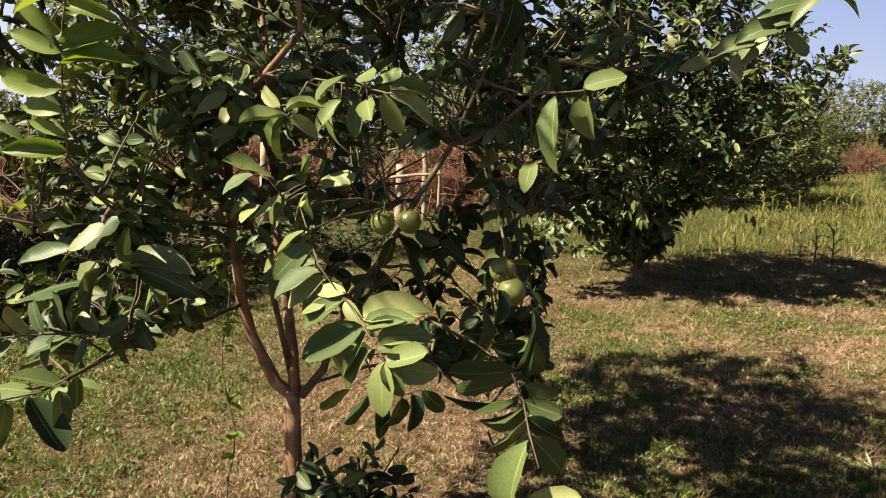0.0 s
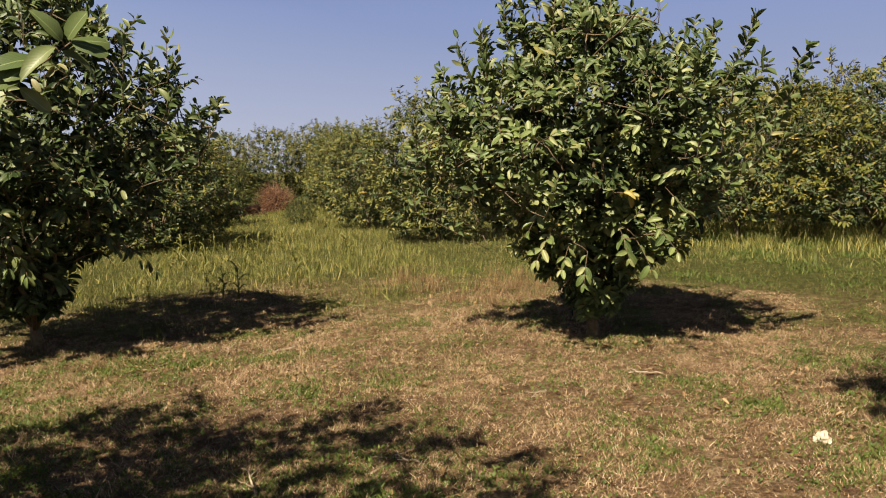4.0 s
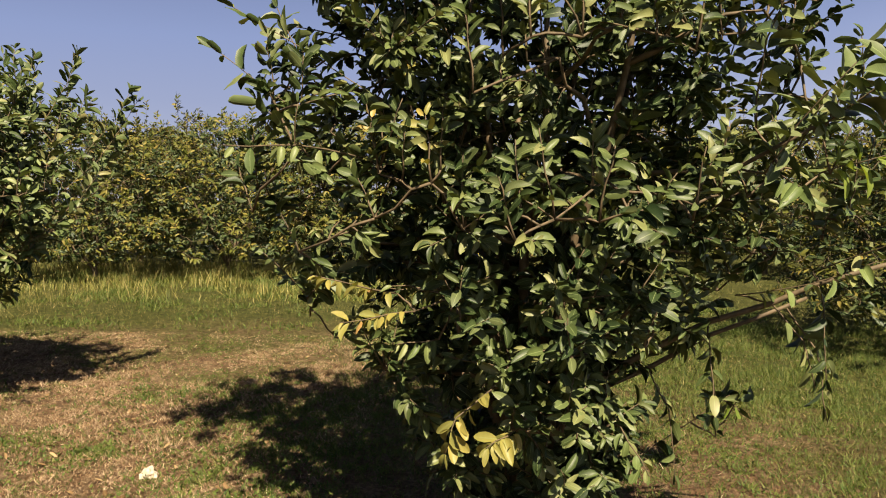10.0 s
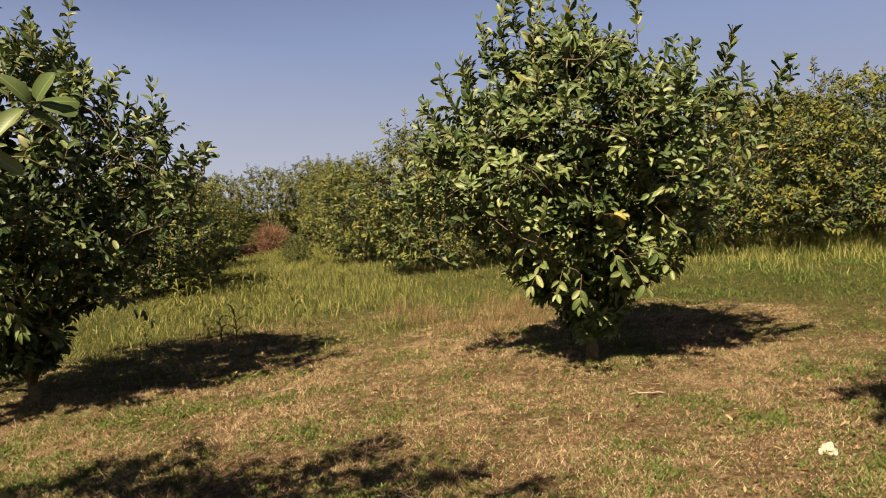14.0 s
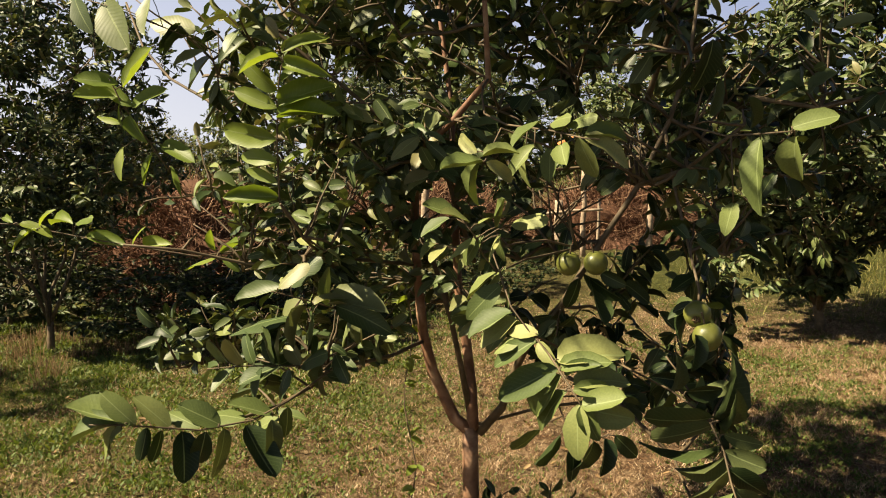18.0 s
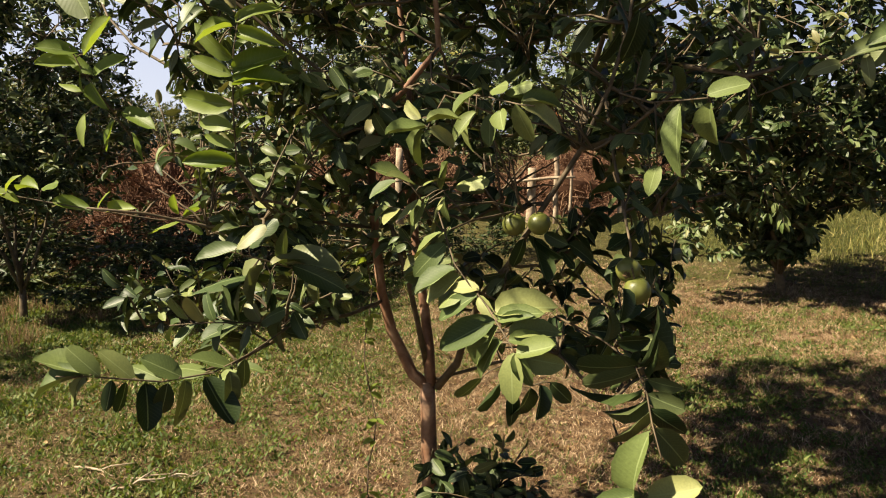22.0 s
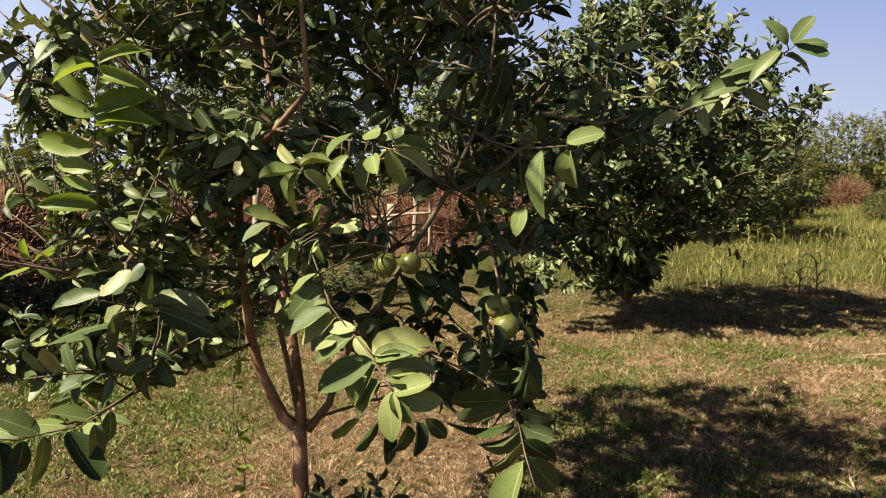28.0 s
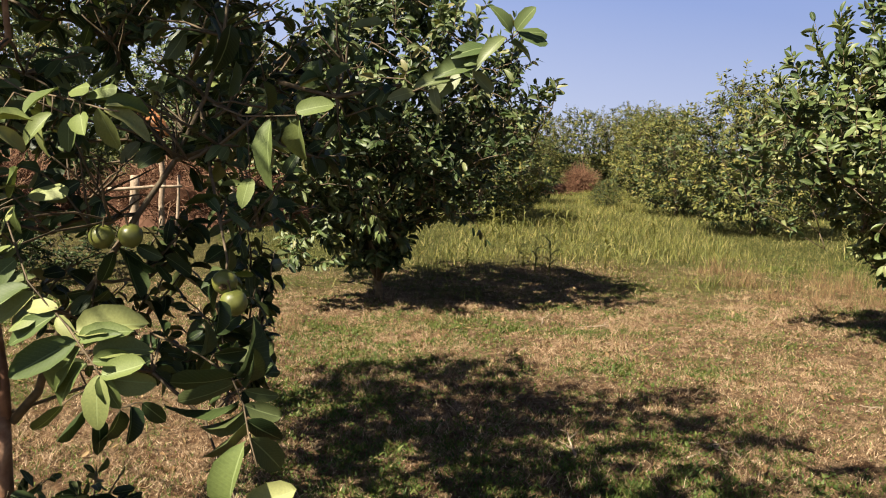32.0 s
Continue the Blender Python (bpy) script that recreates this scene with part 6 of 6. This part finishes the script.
for x, y, s in ((-2.9, 17.6, 0.95), (0.6, 17.0, 0.9), (-6.4, 17.0, 1.1), (3.2, 18.8, 0.8), (-4.6, 22.0, 1.15)):
    stand(BIG, x, y, s)


# added bushes, coloured dark to fill the shaded area under the brush heap
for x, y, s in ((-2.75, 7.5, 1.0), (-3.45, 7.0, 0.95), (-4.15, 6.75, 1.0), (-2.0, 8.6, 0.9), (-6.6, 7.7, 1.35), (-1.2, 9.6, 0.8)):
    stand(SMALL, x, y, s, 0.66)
# the first stands out of view, added to shade the ground on the left
for x, y, s in ((-6.5, 3.2, 0.95), (-9.2, 19.6, 0.8), (-10.7, 20.4, 0.78), (-12.1, 21.0, 0.85), (-10.2, 14.8, 1.0), (-13.5, 19.0, 1.1), (-12.5, 11.0, 1.2), (-16.0, 14.0, 1.3), (-14.0, 8.0, 1.2), (-19.0, 19.0, 1.4), (-20.0, 11.5, 1.3)):
    stand(FAR[1], x, y, s, 1.2)


# ---- behind the fruit tree ----
STICK_V = np.array([(math.cos(a0) * w, v, math.sin(a0) * w) for v, w in ((0.0, 1.0), (0.5, 0.8), (1.0, 0.4)) for a0 in (0.5, 2.6, 4.7)])
STICK_F = np.array([(i * 3 + s, i * 3 + (s + 1) % 3, i * 3 + 3 + (s + 1) % 3, i * 3 + 3 + s) for i in range(2) for s in range(3)])


def brush_pile(label, x, y, rx, ry, h, n, seed, length, mat=None):
    """A heap of cut dry branches: a dark packed core and many loose sticks on it."""
    root = tagged(new("brush_pile"), label, "brush pile")
    root.matrix_basis = pose(x, y, 0)
    r = random.Random(seed)
    bm = bmesh.new()
    bmesh.ops.create_icosphere(bm, subdivisions=4, radius=1.0)
    for v in bm.verts:
        k = 0.85 + 0.3 * noise.noise(v.co * 2.3 + Vector((seed, 0, 0)))
        v.co = Vector((v.co.x * rx * k, v.co.y * ry * k, max(-0.03, v.co.z * h * k)))
    part("core", bm, mat or M_brush, root)
    q = np.random.RandomState(seed)
    an, up = q.uniform(0, 6.283, n), q.uniform(0.0, 1.0, n) ** 0.7
    ring = np.sqrt(1 - up * up)
    loc = np.stack([np.cos(an) * ring * rx * 0.82, np.sin(an) * ring * ry * 0.82, up * h * 0.85], axis=1)
    d = np.stack([np.cos(an), np.sin(an), up * 0.8], axis=1) * 0.5 + q.normal(0, 0.7, (n, 3))
    rot = frames(d, np.array([0.1, 0.2, 1.0]) + q.normal(0, 0.2, (n, 3)))
    w, ln = q.uniform(0.003, 0.009, n), q.uniform(length[0], length[1], n)
    put(block_mesh("brushwood", STICK_V, STICK_F, None, rot * np.stack([w, ln, w], axis=1)[:, None, :], loc, mat or M_brush), root, kind="stuff")


brush_pile("heap of cut dry brown branches beside the bushes", -4.75, 8.5, 1.2, 0.95, 1.42, 7000, 5, (0.12, 0.45))
brush_pile("long bank of dry reddish brush behind the fence", -3.6, 14.9, 2.3, 0.9, 1.35, 5200, 6, (0.15, 0.6))
brush_pile("low heap of reddish dry brush at the end of the lane", 14.5, 27.4, 0.55, 0.6, 0.85, 1500, 8, (0.15, 0.6))
brush_pile("reddish dry brush heaped behind the fence", 0.4, 15.2, 2.2, 0.9, 1.25, 4800, 7, (0.15, 0.6))


def pole(name, a0, b0, r0, r1, parent, seed):
    v, f = [], []
    pts = bow(random.Random(seed), a0, b0, 0.0, 6, 0.012)
    tube(v, f, pts, [r0 + (r1 - r0) * i / 5 for i in range(6)], 8)
    return put(mesh_object(name, v, f, M_wood), parent)


fence = tagged(new("fence"), "rough fence of weathered wooden posts and rails", "fence")
fence.matrix_basis = pose(-0.75, 13.3, 0)
for i, (px, ph, pr) in enumerate(((-2.25, 1.3, 0.075), (0.0, 0.93, 0.085), (0.42, 1.5, 0.05), (0.66, 0.95, 0.03), (1.5, 0.95, 0.06))):
    pole("post", (px, 0.05 * i, -0.1), (px + 0.04, 0.05 * i, ph), pr, pr * 0.85, fence, 40 + i)
pole("rail", (-0.35, -0.09, 0.72), (0.75, -0.08, 0.78), 0.028, 0.022, fence, 51)
bm = bmesh.new()
bmesh.ops.create_icosphere(bm, subdivisions=3, radius=1.0)
for v in bm.verts:
    k = 1.0 + 0.25 * noise.noise(v.co * 2.6) + 0.10 * math.sin(9 * math.atan2(v.co.y, v.co.x))
    v.co = Vector((v.co.x * 0.26 * k * (1.15 - 0.5 * v.co.z), v.co.y * 0.16 * k, v.co.z * 0.24))
rag = tagged(part("sack", bm, M_cloth, None), "faded orange sack hung over a fence post", "sack")
rag.matrix_basis = pose(-0.50, 13.05, 1.74, 0, 6, 12)

bm = bmesh.new()
bmesh.ops.create_icosphere(bm, subdivisions=4, radius=1.0)
for v in bm.verts:
    k = 0.85 + 0.35 * noise.noise(v.co * 1.7)
    v.co = Vector((v.co.x * 1.3 * k, v.co.y * 0.9 * k, max(-0.1, v.co.z * 0.42 * k * (1 + 0.5 * noise.noise(v.co * 5.0)))))
mound = tagged(part("earth_mound", bm, M_earth, None), "bare red earth mound at the end of the lane", "mound")
mound.matrix_basis = pose(12.4, 26.2, 0)

# ---- small things on the ground ----
bm = bmesh.new()
bmesh.ops.create_icosphere(bm, subdivisions=3, radius=1.0)
for v in bm.verts:
    k = 0.8 + 0.5 * noise.noise(v.co * 1.9 + Vector((3, 1, 0)))
    v.co = Vector((v.co.x * 0.085 * k, v.co.y * 0.055 * k, max(-0.02, v.co.z * 0.045 * k)))
rock = tagged(part("stone", bm, M_stone, None), "pale broken stone lying on the dry ground", "stone")
rock.matrix_basis = pose(4.58, 1.90, ground_z(4.58, 1.9), 0, 0, 20)


def maize(x, y, h, seed):
    """A young maize plant: upright stalk with long arching blades."""
    root = tagged(new("maize_plant"), "young green maize plant among the lane grass", "plant", "maize plants in the lane")
    root.matrix_basis = pose(x, y, ground_z(x, y))
    r = random.Random(seed)
    v, f = [], []
    tube(v, f, [(0, 0, -0.03), (0.01, 0, h * 0.4), (0, 0.01, h * 0.8)], [0.011, 0.008, 0.004], 6)
    put(mesh_object("stalk", v, f, M_grass), root)
    for i in range(6):
        an, z0, ln = r.uniform(0, 6.28), h * (0.2 + 0.11 * i), h * r.uniform(0.35, 0.55)
        v, f = [], []
        for j in range(6):
            t0 = j / 5
            w = 0.016 * math.sin(math.pi * (0.15 + 0.83 * t0))
            c = Vector((math.cos(an), math.sin(an), 0)) * ln * t0 * 0.8 + Vector((0, 0, z0 + ln * (0.95 * t0 - 0.75 * t0 * t0)))
            sd = Vector((-math.sin(an), math.cos(an), 0)) * w
            v += [tuple(c - sd + Vector((0, 0, w * 0.5))), tuple(c), tuple(c + sd + Vector((0, 0, w * 0.5)))]
        for j in range(5):
            f += [(3 * j, 3 * j + 1, 3 * j + 4, 3 * j + 3), (3 * j + 1, 3 * j + 2, 3 * j + 5, 3 * j + 4)]
        put(mesh_object("blade", v, f, M_grass), root)


rm = random.Random(9)
for i in range(34):
    y = rm.uniform(8.2, 15.5)
    maize(4.6 + (y - 8.5) * 0.47 + rm.uniform(-1.6, 1.9), y, rm.uniform(0.28, 0.55), 100 + i)


def fallen_branch(x, y, ln, turn, seed):
    """A dry forked twig lying on the ground."""
    r = random.Random(seed)
    root = tagged(new("fallen_branch"), "dry grey forked twig lying on the ground", "branch", "fallen twigs")
    root.matrix_basis = pose(x, y, ground_z(x, y) + 0.006, 0, 0, turn)
    v, f = [], []
    pts = bow(r, (0, 0, 0), (ln, 0, 0.01), 0.02, 7, 0.04)
    tube(v, f, pts, [0.007 - 0.0007 * i for i in range(7)], 6)
    put(mesh_object("stem", v, f, M_wood), root)
    for q, side in ((2, 1), (4, -1), (5, 1)):
        v, f = [], []
        tube(v, f, bow(r, pts[q], pts[q] + Vector((ln * 0.25, side * ln * 0.2, 0.015)), 0.02, 5, 0.05), [0.004, 0.0036, 0.003, 0.0024, 0.0016], 5)
        put(mesh_object("twig", v, f, M_wood), root)


for i, (x, y, ln, turn) in enumerate(((2.45, 3.15, 0.45, 20), (2.75, 3.0, 0.3, 120), (1.9, 3.3, 0.35, 70), (-2.3, 3.1, 0.5, -15), (-2.0, 2.9, 0.4, 30), (4.2, 3.6, 0.25, 200), (3.2, 5.9, 0.4, 10), (3.0, 6.1, 0.3, 60), (5.1, 3.3, 0.25, 140))):
    fallen_branch(x, y, ln, turn, 70 + i)


def dead_weeds():
    """Dead brown weeds with many thin upright stems, in a few patches."""
    q = np.random.RandomState(31)
    loc, hs = [], []
    for n, x0, x1, y0, y1, h in ((24, 6.0, 8.2, 6.2, 8.6, 0.26), (40, -5.6, -3.9, 4.7, 6.4, 0.16), (9, 0.6, 2.2, 5.6, 6.6, 0.12)):
        for _ in range(n):
            x, y, k = q.uniform(x0, x1), q.uniform(y0, y1), q.uniform(0.6, 1.3) * h
            for _ in range(45):
                px, py = x + q.normal(0, 0.06), y + q.normal(0, 0.06)
                loc.append((px, py, ground_z(px, py) - 0.01))
                hs.append(k * q.uniform(0.3, 1.0))
    n = len(loc)
    d = np.stack([q.normal(0, 0.35, n), q.normal(0, 0.35, n), np.ones(n)], axis=1)
    rot = frames(d, np.array([0.3, 1.0, 0.1]) + q.normal(0, 0.3, (n, 3)))
    ob = block_mesh("dead_weeds", STICK_V, STICK_F, None, rot * np.stack([np.full(n, 0.0022), np.array(hs), np.full(n, 0.0022)], axis=1)[:, None, :], np.array(loc), M_dead)
    tagged(ob, "dead brown weeds standing in the grass", "weed", kind="stuff")


dead_weeds()
